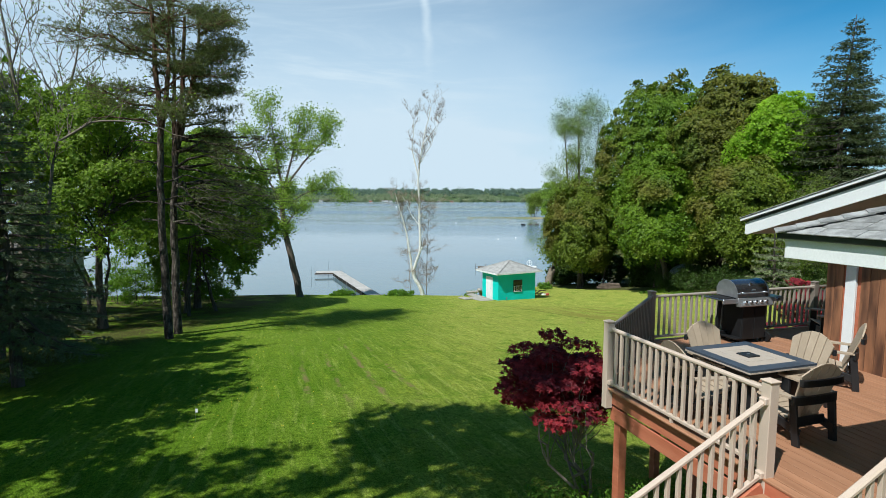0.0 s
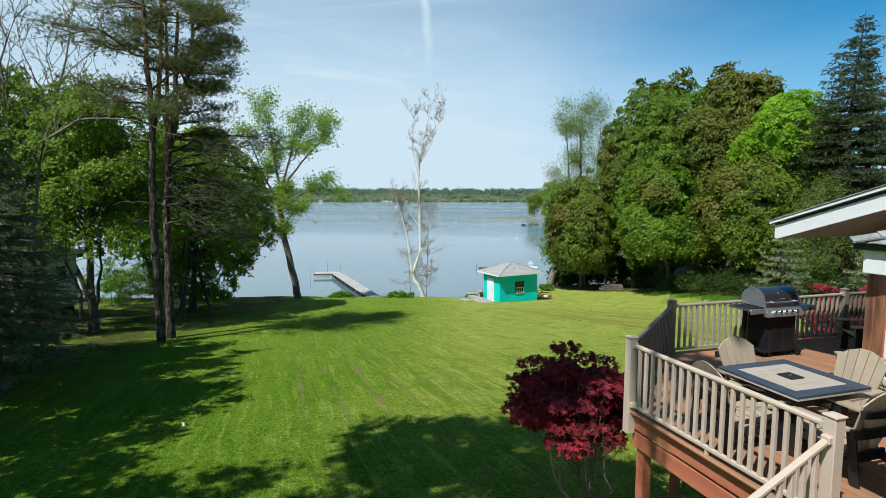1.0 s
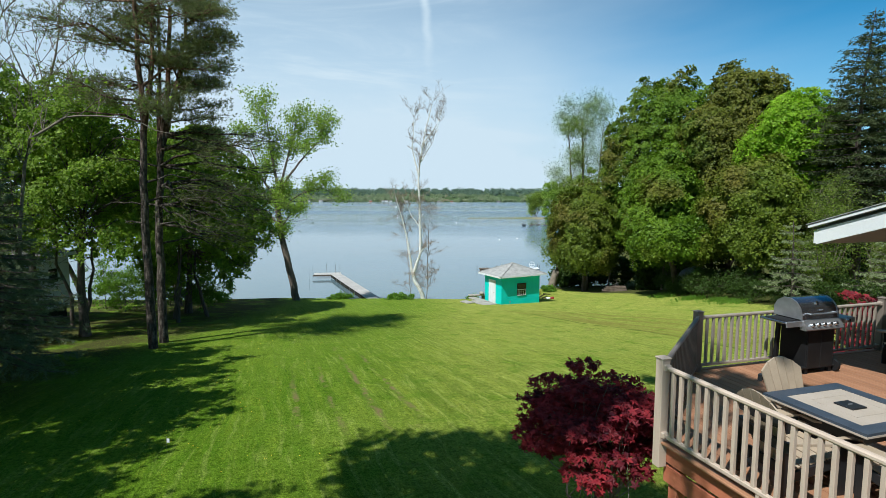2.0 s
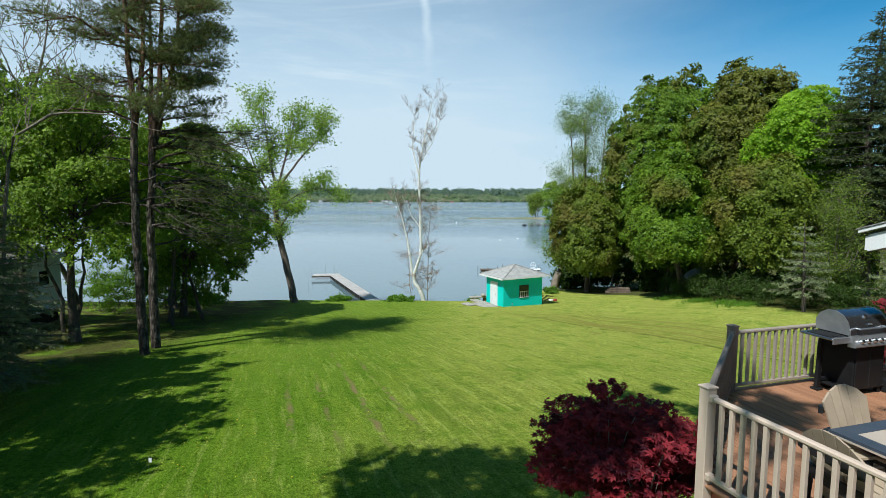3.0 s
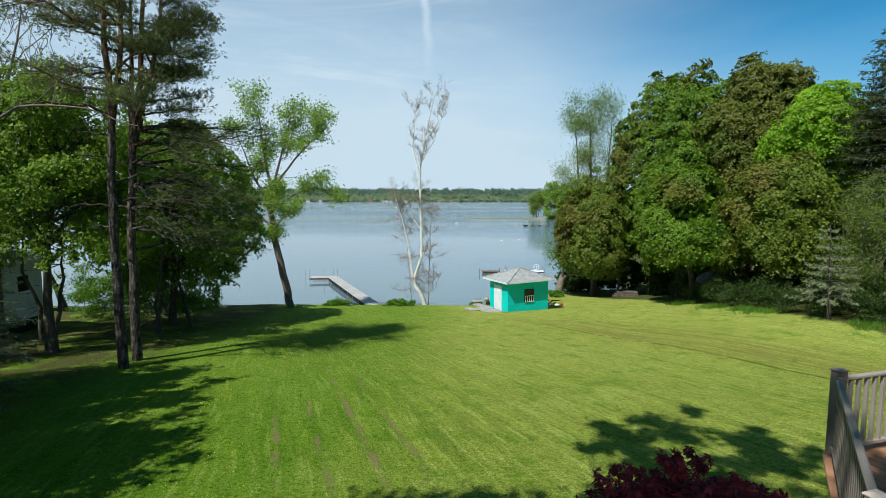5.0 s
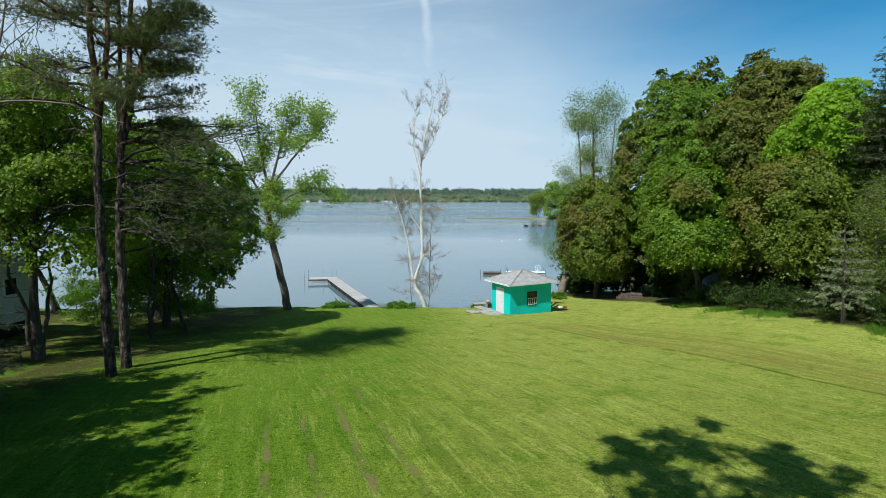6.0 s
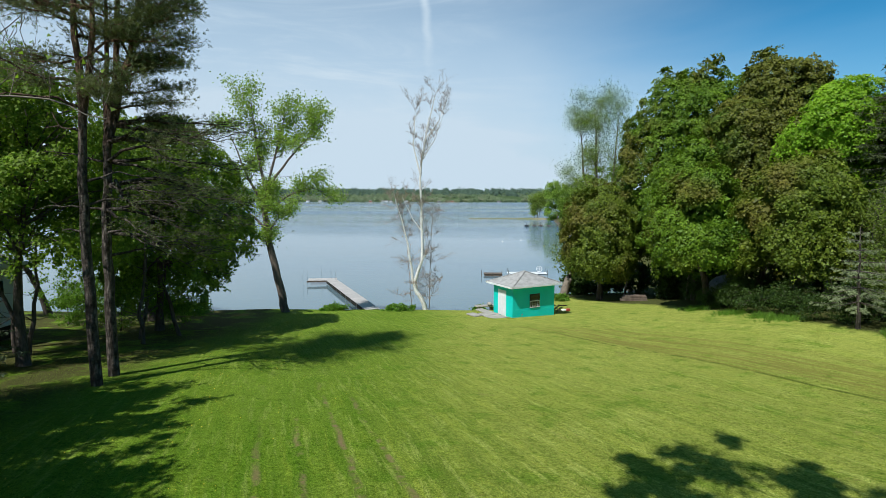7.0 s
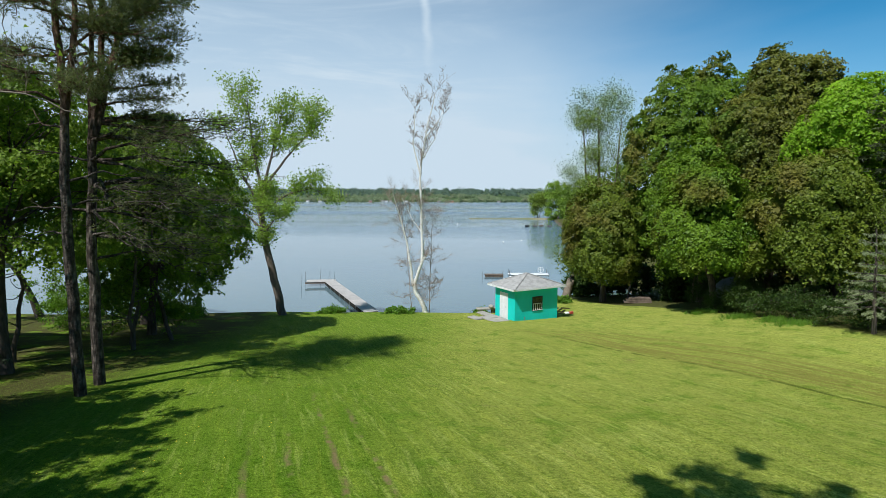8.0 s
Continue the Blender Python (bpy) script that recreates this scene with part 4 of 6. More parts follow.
pine("pine_tree", (-14.5, 29.3), [([(0, 0, 0), (0.0, 0, 5), (0.25, 0, 9.6), (0.7, 0.2, 13), (0.9, 0.4, 17)], 0.23, 0.08), ([(0.25, 0, 9.6), (0.9, 0.3, 12.5), (1.4, 0.6, 15.0), (1.6, 0.8, 17.8)], 0.16, 0.05), ([(0.25, 0, 9.6), (0.1, 0.5, 13), (0.2, 0.7, 17.6)], 0.14, 0.05)], arms, "tall forked pine with long drooping east boughs", 112, "twin pines")
for base, crown, radii, leaf_m, label, seed, sprays, per, size, gap, low in (
    ((-19.5, 42.0), (-18.0, 41.0, 1.8), (5.0, 4.8, 6.2), LEAF_GREEN, "green maple near the bank, behind the pines", 121, 860, 56, 0.14, 0.50, -0.80),
    ((-19.8, 31.0), (-20.0, 32.4, 3.2), (4.6, 4.2, 6.4), LEAF_GREEN, "green leafy tree with gaps in its crown", 122, 600, 52, 0.12, 0.65, -0.50),
    ((-24.5, 33.5), (-24.2, 33.8, 4.2), (5.0, 4.6, 6.4), LEAF_GREEN, "green leafy tree in the west grove", 123, 480, 50, 0.14, 0.75, -0.35),
    ((-22.5, 46.5), (-22.5, 46.0, 1.6), (5.2, 4.6, 6.4), LEAF_SHADY, "green maple near the bank", 124, 520, 46, 0.17, 0.50, -0.80),
    ((-33.0, 50.0), (-33.0, 49.0, 4.0), (6.0, 5.5, 8.0), LEAF_MAPLE, "green leafy tree in the west grove", 125, 320, 40, 0.24, 0.4, -0.8),
):
    leafy_tree("maple_tree", base, crown, radii, leaf_m, label, seed, 60, per, size, 0.85, 0.25, limbs=40, fork=0.25, twigs=1, low=low, sprays=int(sprays * 1.6), spray=0.42, depth=1.0, gap=gap, core=10, group="west grove")
open_tree("bare_tree", (-23.5, 30.5), [([(0, 0, 0), (-0.3, 0, 6), (0.2, 0, 12), (-0.5, 0, 18)], 0.26, 0.04, 5.5), ([(-0.3, 0, 6), (2.0, 0.3, 11), (3.4, 0.5, 16.5)], 0.16, 0.03, 4.6), ([(-0.3, 0, 6), (-2.4, -0.6, 11), (-4.2, -1.0, 17)], 0.16, 0.03, 4.6)], LEAF_GREEN, "tall half-bare tree with grey branches", 127, bark=TWIG, depth=3, leaf=0.10, per=1, leaf_r=0.3, kids=5, up=0.5, twig=0.021)
open_tree("bare_tree", (-17.6, 24.4), [([(0, 0, 0), (-0.2, 0, 5.0), (0.6, 0, 9.4), (2.2, 0.1, 10.4), (4.4, 0.2, 10.4), (6.4, 0.2, 9.7)], 0.085, 0.014, 1.8)], LEAF_GREEN, "dead grey tree arching over the lawn edge", 128, bark=TWIG, depth=2, leaf=0.14, per=1, leaf_r=0.3, kids=7)
for k_, (x, y, h) in enumerate(((-17.6, 36.8, 7), (-18.8, 38.6, 6), (-16.9, 39.6, 8), (-22.3, 33.6, 7), (-21.3, 33.2, 6), (-24.5, 31, 8))):
    rng = np.random.default_rng(140 + k_)
    root = thing("sapling", Matrix.Translation((x, y, gz(x, y) - 0.1)), "thin dark stem in the shade of the grove", "tree", "understorey stems")
    p = bend((0, 0, 0), (rng.uniform(-1.0, 1.2), 0, h), 8, 0.025, rng)
    ps = [(p, np.linspace(0.13, 0.03, 8))]
    for _ in range(10 if h > 2 else 2):
        c = p[rng.integers(2, 8)]
        ps.append((bend(c, c + unit(rng, 1, -0.3, 0.6)[0] * rng.uniform(0.15, 0.34) * h, 5, 0.06, rng), np.linspace(0.03, 0.008, 5)))
    mesh_ob("trunk", *tubes(ps[:1], 6), BARK, root, smooth=True)
    for q in ps[1:]:
        mesh_ob("branch", *tubes([q], 6), BARK, root, smooth=True)

for k_, (x, y, r, h) in enumerate(((-19.0, 43.0, 1.8, 1.7), (-21.8, 41.5, 1.8, 2.0), (-23.5, 47.0, 2.0, 1.8), (-24.6, 42.5, 1.8, 1.9), (-27.4, 44.5, 2.2, 2.2))):
    leafy_tree("shrub", (x, y), (x, y, gz(x, y) + h * 0.95), (r, r * 0.8, h), LEAF_SHADY, "leafy shrub in the shade near the bank", 310 + k_, 50, 90, 0.11, 0.5, 0.04, limbs=16, group="bank shrubs", category="shrub", inner=0.2, flat=0.6)

POPLAR_BARK = mat("furrowed_poplar_bark", (0.085, 0.066, 0.050), (0.190, 0.150, 0.118), 0.9, scale=2.5, fine=16, bump=0.9, dist=0.04, stretch=(4, 4, 0.8))
# the lone leaning poplar and the white sycamore on the bank
open_tree("poplar_tree", (-14.2, 52.4), [([(0, 0, 0), (-0.5, 0, 2.6), (-1.3, 0, 6.0), (-1.6, 0, 9.0), (-1.4, 0, 10.5)], 0.36, 0.20, 1.3),
    ([(-1.4, 0, 10.5), (-2.2, 0.3, 14.0), (-2.6, 0.4, 18.2)], 0.15, 0.03, 2.0), ([(-1.4, 0, 10.5), (-0.5, 0.2, 14.0), (0.3, 0.3, 17.2)], 0.13, 0.03, 1.9), ([(-1.4, 0, 10.5), (0.4, 0, 13.0), (2.0, -0.2, 14.6), (3.6, -0.2, 16.0)], 0.12, 0.03, 1.8),
    ([(-1.6, 0, 9.0), (-3.2, 0.4, 12.0), (-4.6, 0.5, 15.6)], 0.13, 0.03, 2.2), ([(-1.6, 0, 8.6), (0.6, -0.3, 10.2), (2.8, -0.3, 10.8), (4.0, -0.3, 10.0)], 0.10, 0.02, 1.7), ([(-1.6, 0, 7.4), (-3.6, 0.3, 9.2), (-4.8, 0.2, 11.2)], 0.10, 0.02, 2.0), ([(-1.5, 0, 6.6), (-0.4, -0.6, 8.2), (0.9, -0.8, 8.6)], 0.08, 0.02, 1.5), ([(-1.5, 0, 6.2), (-2.8, -0.3, 6.9), (-3.9, -0.4, 6.4)], 0.06, 0.02, 1.4)],
    LEAF_PALE, "leaning poplar with thin fresh green leaves on the bank", 151, depth=3, leaf=0.14, per=8, leaf_r=0.36, kids=5, ratio=0.60, bark=POPLAR_BARK, spread=1.1, up=0.15, dense=1.35, bare=0.40)
PALE_TWIG = mat("brown_twig", (0.250, 0.185, 0.140), (0.390, 0.310, 0.245), 0.9, scale=3.0, fine=16, bump=0.2)
open_tree("sycamore_tree", (-2.35, 55.2), [([(0.15, 0, 0), (-0.1, 0, 0.8), (-0.75, 0, 1.9), (-0.95, 0, 2.5), (-0.2, 0, 4.6), (-0.2, 0, 8.5), (-0.4, 0, 12.5), (0.1, 0, 15.5), (0.9, 0.1, 19.2)], 0.25, 0.04, 1.5),
    ([(-0.95, 0, 2.5), (-1.33, 0, 4.9), (-1.7, 0, 7.2), (-2.7, 0, 10.6)], 0.15, 0.03, 1.4), ([(-0.4, 0, 12.5), (-1.0, 0, 15), (-0.8, 0, 18)], 0.09, 0.02, 1.4), ([(0.1, 0, 15.5), (1.4, 0, 17.2), (2.0, 0, 19.0)], 0.07, 0.02, 1.3), ([(-0.3, 0, 13.5), (0.9, 0.2, 15.4), (1.6, 0.3, 17.4)], 0.06, 0.02, 1.3), ([(-0.3, 0, 7.4), (-1.2, 0, 8.6), (-2.0, 0, 10.4)], 0.05, 0.015, 1.2)],
    BUD, "white-barked sycamore nearly bare of leaves", 152, bark=BIRCH, depth=3, leaf=0.055, per=1, leaf_r=0.10, kids=5, ratio=0.75, twig=0.011, up=0.30, spread=1.0, dense=1.5, twig_m=PALE_TWIG, slim=0.38, bare=0.5)
open_tree("sycamore_sapling", (-1.95, 55.6), [([(0, 0, 0), (0.1, 0, 4.0), (0.3, 0, 8.4), (0.4, 0, 9.4)], 0.045, 0.012, 2.0)], BUD, "thin dark sapling with hanging brown twigs", 153, bark=PALE_TWIG, depth=3, leaf=0.055, per=1, leaf_r=0.10, kids=5, ratio=0.7, twig=0.011, up=-0.25, spread=1.2, dense=3.2, twig_m=PALE_TWIG, slim=0.4, bare=0.12)
open_tree("sycamore_sapling", (-3.5, 55.5), [([(0, 0, 0), (-0.2, 0, 3.0), (-0.5, 0, 6.5), (-0.7, 0, 8.4)], 0.035, 0.012, 1.8)], BUD, "thin dark sapling with hanging brown twigs", 154, bark=PALE_TWIG, depth=3, leaf=0.055, per=1, leaf_r=0.10, kids=5, ratio=0.7, twig=0.011, up=-0.25, spread=1.2, dense=3.0, twig_m=PALE_TWIG, slim=0.4, bare=0.12)
for k_, (x, y, r, h) in enumerate(((-10.4, 54.2, 1.5, 0.34), (-4.7, 54.0, 1.6, 0.40), (2.8, 56.6, 0.6, 0.4), (-21.5, 50.6, 1.8, 1.0), (-24.0, 51.0, 1.8, 1.1), (12.0, 63.0, 0.9, 0.5))):
    leafy_tree("bank_weeds", (x, y), (x, y, gz(x, y) + h * 0.5), (r, r * 0.7, h), BUSH, "clump of fresh green weeds on the bank", 170 + k_, 22, 120, 0.14, 0.32, 0.015, limbs=4, group="bank weeds", category="shrub", inner=0.2)
# unseen trees put behind the house and along the west side to shade the near lawn
# the last four, with 0.6 leaves, are added only to block sky light
for k_, (bx, by, x, y, zc, r, rz, boughs, per, leaf, bough) in enumerate((
    (-9.8, 0.2, -6.8, 3.3, 13.5, 3.3, 2.8, 105, 90, 0.22, 0.68), (-11.4, 2.2, -11.0, 2.6, 9.5, 3.0, 3.0, 60, 80, 0.22, 0.60), (-17.8, 14.0, -16.0, 16.2, 8.6, 2.4, 2.4, 26, 70, 0.20, 0.45), (-18.8, 18.2, -18.4, 18.6, 5.0, 2.8, 4.6, 110, 110, 0.22, 0.70),
    (-15.0, 11.2, -14.6, 11.6, 5.5, 3.2, 5.0, 115, 110, 0.22, 0.70), (-19.6, 14.2, -19.2, 14.6, 4.5, 3.2, 4.8, 80, 110, 0.22, 0.70), (-8.6, 2.6, -1.8, 8.4, 14.2, 3.6, 0.9, 80, 70, 0.22, 0.42), (-3.6, -3.0, -1.9, 2.5, 14.0, 1.1, 0.8, 12, 50, 0.20, 0.35), (-6.2, -2.0, -3.9, 2.45, 14.0, 1.0, 0.7, 30, 60, 0.20, 0.32),
    (-14.4, 6.2, -13.6, 6.8, 6.2, 2.6, 3.2, 70, 80, 0.20, 0.55), (-27.0, 9.0, -27.0, 9.0, 5.0, 5.0, 7.0, 60, 70, 0.6, 1.8), (-31.0, 19.0, -31.0, 19.0, 6.0, 5.0, 8.0, 60, 70, 0.6, 1.8),
    (-25.0, -3.0, -25.0, -3.0, 5.0, 5.0, 7.0, 60, 70, 0.6, 1.8), (-39.0, 29.0, -39.0, 29.0, 6.0, 5.0, 8.0, 60, 70, 0.6, 1.8))):
    leafy_tree("yard_tree", (bx, by), (x, y, zc), (r, r, rz), LEAF_GREEN, "unseen leafy tree placed for its shade", 190 + k_, boughs, per, leaf, bough, 0.24, limbs=14, group="yard trees", inner=0.3, fork=0.6)

# the crimson maples
def red_maple(base, crown, radii, boughs, per, seed, label, leaf):
    rng = np.random.default_rng(seed)
    base = np.array([*base, gz(*base) - 0.05])
    root = thing("japanese_maple", Matrix.Translation(base), label, "shrub")
    crown = np.asarray(crown, float) - base
    # flat fans of leaves in tiers, with air between them
    pts = crown_points(rng, crown, radii, boughs, 0.35, low=-0.42)
    pts[:, 2] = crown[2] + np.round((pts[:, 2] - crown[2]) / 0.30 + rng.normal(size=boughs) * 0.18) * 0.30
    paths = []
    forks = [bend((rng.normal() * 0.10, rng.normal() * 0.10, 0), crown + np.array([math.cos(a) * radii[0] * 0.55, math.sin(a) * radii[1] * 0.55, -radii[2] * rng.uniform(0.0, 0.55)]), 9, 0.045, rng, -0.06) for a in np.linspace(0, 6.28, 6, endpoint=False) + 0.5]
    for f in forks:
        paths.append((f, np.linspace(0.034, 0.012, 9)))
    for p in pts:
        f = min(forks, key=lambda q: np.linalg.norm(q[-1] - p))
        paths.append((bend(f[rng.integers(4, 9)], p, 6, 0.05, rng), np.linspace(0.011, 0.004, 6)))
    mesh_ob("trunk", *tubes(paths, 6), TWIG, root, smooth=True)
    # five-pointed leaves
    idx = np.repeat(np.arange(boughs), per)
    a = rng.uniform(0, 6.283, len(idx))
    r = np.sqrt(rng.random(len(idx))) * rng.uniform(0.20, 0.38, boughs)[idx]
    c = pts[idx] + np.stack([np.cos(a) * r * 1.15, np.sin(a) * r, rng.normal(size=len(idx)) * 0.035 - 0.55 * r * r], 1)
    nr = np.array([0, -0.25, 1.0]) + rng.normal(size=c.shape) * 0.45
    nr /= np.linalg.norm(nr, axis=1, keepdims=True)
    t0 = np.cross(nr, rng.normal(size=c.shape))
    t0 /= np.linalg.norm(t0, axis=1, keepdims=True)
    b0 = np.cross(nr, t0)
    s = (leaf * rng.uniform(0.7, 1.3, len(c)))[:, None]
    corner = [c - t0 * s * 0.35]
    faces, k0 = [], np.arange(len(c))[:, None] * 16
    for q, (ang, ln) in enumerate(((-100, 0.45), (-50, 0.75), (0, 0.95), (50, 0.75), (100, 0.45))):
        a1, a2 = radians(ang - 23), radians(ang + 23)
        a0 = radians(ang)
        for a_, l_, dip in ((a1, ln * 0.55, 0.0), (a0, ln, 0.12), (a2, ln * 0.55, 0.0)):
            corner.append(c - t0 * s * 0.35 + (t0 * math.cos(a_) + b0 * math.sin(a_)) * s * l_ - nr * s * dip)
        faces.append(np.concatenate([k0, k0 + 1 + 3 * q, k0 + 2 + 3 * q], 1))
        faces.append(np.concatenate([k0, k0 + 2 + 3 * q, k0 + 3 + 3 * q], 1))
    v = np.stack(corner, 1).reshape(-1, 3)
    mesh_ob("crown", v, np.concatenate(faces, 0), LEAF_RED, root, size=3)
    return root


red_maple((2.95, 10.5), (2.46, 10.0, -0.52), (1.04, 1.1, 0.86), 92, 78, 201, "crimson Japanese maple with grey stems beside the deck", 0.095)
red_maple((10.6, 14.4), (10.7, 14.1, -0.50), (2.0, 1.2, 1.5), 190, 34, 202, "crimson Japanese maple behind the deck rail", 0.12)
# ---- the deck and the house; u runs along the house front, v towards the lake ----
TURNED = Matrix.Rotation(radians(17.5), 4, "Z")


def at(u, v, z=0.0, turn=0.0):
    return TURNED @ Matrix.Translation((u, v, z)) @ Matrix.Rotation(radians(turn), 4, "Z")


def ground_at(u, v):
    p = TURNED @ Vector((u, v, 0))
    return gz(p.x, p.y)


POST_A, POST_B, POST_C, POST_D = (5.205, 7.366), (7.51, 9.33), (5.25, 4.66), (11.78, 9.33)


def shared(ob, parent, m):
    """Another object on the mesh of ob."""
    o = new(ob.name.split(".")[0], ob.data)
    o.parent = parent
    o.matrix_local = m
    return o


def post_part(parent, u, v, material, low=-0.1, high=0.995, w_=0.115):
    bm = box(B(), (u, v, (low + high) / 2), (w_, w_, high - low), None, 0.006)
    post = part("post", bm, material, parent)
    bm = box(B(), (u, v, high + 0.008), (w_ + 0.022, w_ + 0.022, 0.016), None, 0.004)
    r = bmesh.ops.create_cone(bm, segments=4, radius1=(w_ + 0.005) * 0.707, radius2=0.03, depth=0.016, cap_ends=True, matrix=Matrix.Translation((u, v, high + 0.024)) @ Matrix.Rotation(radians(45), 4, "Z"))
    part("cap", bm, material, post)
    return post


def railing(name, p, q, material, label, dz=0.0, high=0.90, low=0.085, step=0.132):
    """A rail between two posts: rounded top rail, bottom rail and square balusters. dz: how far its far end lies lower."""
    root = thing(name, TURNED.copy(), label, "railing", "deck railings")
    a, b = Vector((*p, 0)), Vector((*q, 0))
    d = (b - a)
    length = d.length
    d.normalize()
    a, b = a + d * 0.06, b - d * 0.06
    fall = Vector((0, 0, -dz))
    bm = beam(B(), a + Vector((0, 0, high)), b + Vector((0, 0, high)) + fall, 0.062, 0.050, 0.014)
    part("top_rail", bm, material, root)
    bm = beam(B(), a + Vector((0, 0, low)), b + Vector((0, 0, low)) + fall, 0.052, 0.044, 0.006)
    part("bottom_rail", bm, material, root)
    for s, zz in ((a, 0.0), (b, -dz)):
        for h in (high, low):
            bm = box(B(), (s.x, s.y, h + zz), (0.085, 0.085, 0.075), Matrix.Rotation(math.atan2(d.y, d.x), 4, "Z"), 0.01)
            part("bracket", bm, material, root)
    count = int(round(length / step))
    first = None
    for k_ in range(1, count):
        f = k_ / count
        c = a + (b - a) * f + fall * f
        if first is None:
            bm = box(B(), (0, 0, (high + low) / 2), (0.040, 0.040, high - low - 0.04), None, 0.003)
            first = part("baluster", bm, material, root)
            first.matrix_local = Matrix.Translation(c) @ Matrix.Rotation(math.atan2(d.y, d.x), 4, "Z")
        else:
            shared(first, root, Matrix.Translation(c) @ Matrix.Rotation(math.atan2(d.y, d.x), 4, "Z"))
    if not dz:
        c = (a + b) / 2
        part("foot", box(B(), (c.x, c.y, (low - 0.02) / 2), (0.036, 0.036, low - 0.02)), material, root)
    return root


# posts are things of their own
for (u, v), m_ in ((POST_A, RAIL), (POST_B, RAIL_SHADED), (POST_C, RAIL), (POST_D, RAIL_SHADED), ((5.25, 3.46), RAIL)):
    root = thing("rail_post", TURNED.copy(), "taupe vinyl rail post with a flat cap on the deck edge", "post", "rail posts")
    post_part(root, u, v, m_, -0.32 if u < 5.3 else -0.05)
railing("railing", POST_A, POST_C, RAIL, "sunlit taupe vinyl railing on the deck's west edge")
railing("railing", POST_A, POST_B, RAIL_SHADED, "taupe vinyl railing across the deck's cut corner")
railing("railing", POST_B, POST_D, RAIL_HALF_SHADED, "taupe vinyl railing along the deck's lake side")
railing("railing", POST_D, (14.6, 9.33), RAIL_SHADED, "shaded taupe railing along the deck's lake side")
railing("stair_railing", POST_C, (2.45, 4.66), RAIL, "sloping taupe vinyl stair railing", dz=1.38, high=0.80, low=0.02)
railing("stair_railing", (5.25, 3.46), (2.45, 3.46), RAIL, "sloping taupe vinyl stair railing", dz=1.38, high=0.80, low=0.02)
for v in (4.66, 3.46):
    root = thing("rail_post", TURNED.copy(), "taupe vinyl newel post at the stair foot", "post", "rail posts")
    post_part(root, 2.40, v, RAIL, ground_at(2.4, v), -0.46)

# the frame under the boards
deck = tagged(new("deck_frame"), "raised deck with red-brown stained rim boards", "deck", kind="structure")
deck.matrix_world = TURNED.copy()
EDGE = [(5.30, 1.2), (5.28, 7.36), (7.52, 9.33), (14.6, 9.33), (14.6, 1.2)]
part("joists", slab(B(), [(5.40, 1.3), (5.40, 7.26), (7.60, 9.22), (14.5, 9.26), (14.5, 1.3)], -0.24, -0.045), REDWOOD, deck)
for (a, b) in zip(EDGE[:3], EDGE[1:4]):
    d = (Vector(b) - Vector(a)).normalized()
    nrm = Vector((-d.y, d.x))
    for z0, z1, out in ((-0.030, -0.002, 0.055), (-0.262, -0.062, 0.0), (-0.52, -0.305, -0.012)):
        pa, pb = Vector(a) + nrm * out, Vector(b) + nrm * out
        if z0 == -0.030:
            bm = beam(B(), (*pa, (z0 + z1) / 2), (*pb, (z0 + z1) / 2), 0.10, z1 - z0, 0.005)
            part("edge_board", bm, BOARD, deck)
        else:
            bm = beam(B(), (*pa, (z0 + z1) / 2), (*pb, (z0 + z1) / 2), 0.04, z1 - z0, 0.004)
            part("rim_board", bm, REDWOOD, deck)
for u, v in ((5.38, 7.25), (5.38, 4.9), (6.9, 7.4), (7.55, 9.1), (10.0, 9.1), (12.5, 9.1), (6.9, 5.0)):
    g = ground_at(u, v) - 0.2
    part("support_post", box(B(), (u, v, (g - 0.3) / 2), (0.14, 0.14, -0.3 - g), None, 0.008), REDWOOD, deck)
part("beam", beam(B(), (6.9, 3.0, -0.38), (6.9, 8.4, -0.38), 0.09, 0.22, 0.005), REDWOOD, deck)

stairs = thing("deck_stairs", TURNED.copy(), "red-brown wooden stairs down from the deck to the lawn", "stairs")
for k_ in range(9):
    u, z = 5.05 - 0.33 * k_, -0.165 * (k_ + 1)
    part("tread", box(B(), (u, 4.05, z - 0.016), (0.34, 1.14, 0.032), None, 0.004), BOARD, stairs)
    part("riser", box(B(), (u + 0.155, 4.05, z + 0.066), (0.02, 1.12, 0.13)), REDWOOD, stairs)
for v in (4.64, 3.46):
    part("stringer", beam(B(), (5.22, v, -0.18), (2.2, v, -1.70), 0.045, 0.28, 0.004), REDWOOD, stairs)

# ---- the house ----
WALL_U = 9.66
wall = tagged(new("wall_west"), "brown stained vertical cedar board wall", "wall", kind="structure")
wall.matrix_world = TURNED.copy()
part("backing", box(B(), (WALL_U + 0.12, 4.5, 1.15), (0.16, 5.9, 2.5)), REDWOOD, wall)
part("corner_trim", box(B(), (WALL_U + 0.005, 7.06, 1.1), (0.055, 0.17, 2.4), None, 0.006), WHITE, wall, "white painted trim board")
wall_n = tagged(new("wall_lake"), "brown stained vertical cedar board wall facing the lake", "wall", kind="structure")
wall_n.matrix_world = TURNED.copy()
part("backing", box(B(), (WALL_U + 2.60, 7.38, 1.15), (4.9, 0.16, 2.5)), CEDAR, wall_n)
wall_s = tagged(new("wall_south"), "brown stained cedar wall of the main house", "wall", kind="structure")
wall_s.matrix_world = TURNED.copy()
part("backing", box(B(), (6.22, -1.2, 0.2), (0.2, 6.4, 4.2)), CEDAR, wall_s)
part("backing", box(B(), (8.0, 1.91, 1.2), (3.3, 0.18, 2.4)), CEDAR, wall_s)

# the gable roof: its eave faces the lake, its rake climbs away from it
S = 0.32
roof = tagged(new("gable_roof"), "low gable roof with white rake boards and grey shingles", "roof", kind="structure")
roof.matrix_world = TURNED.copy()


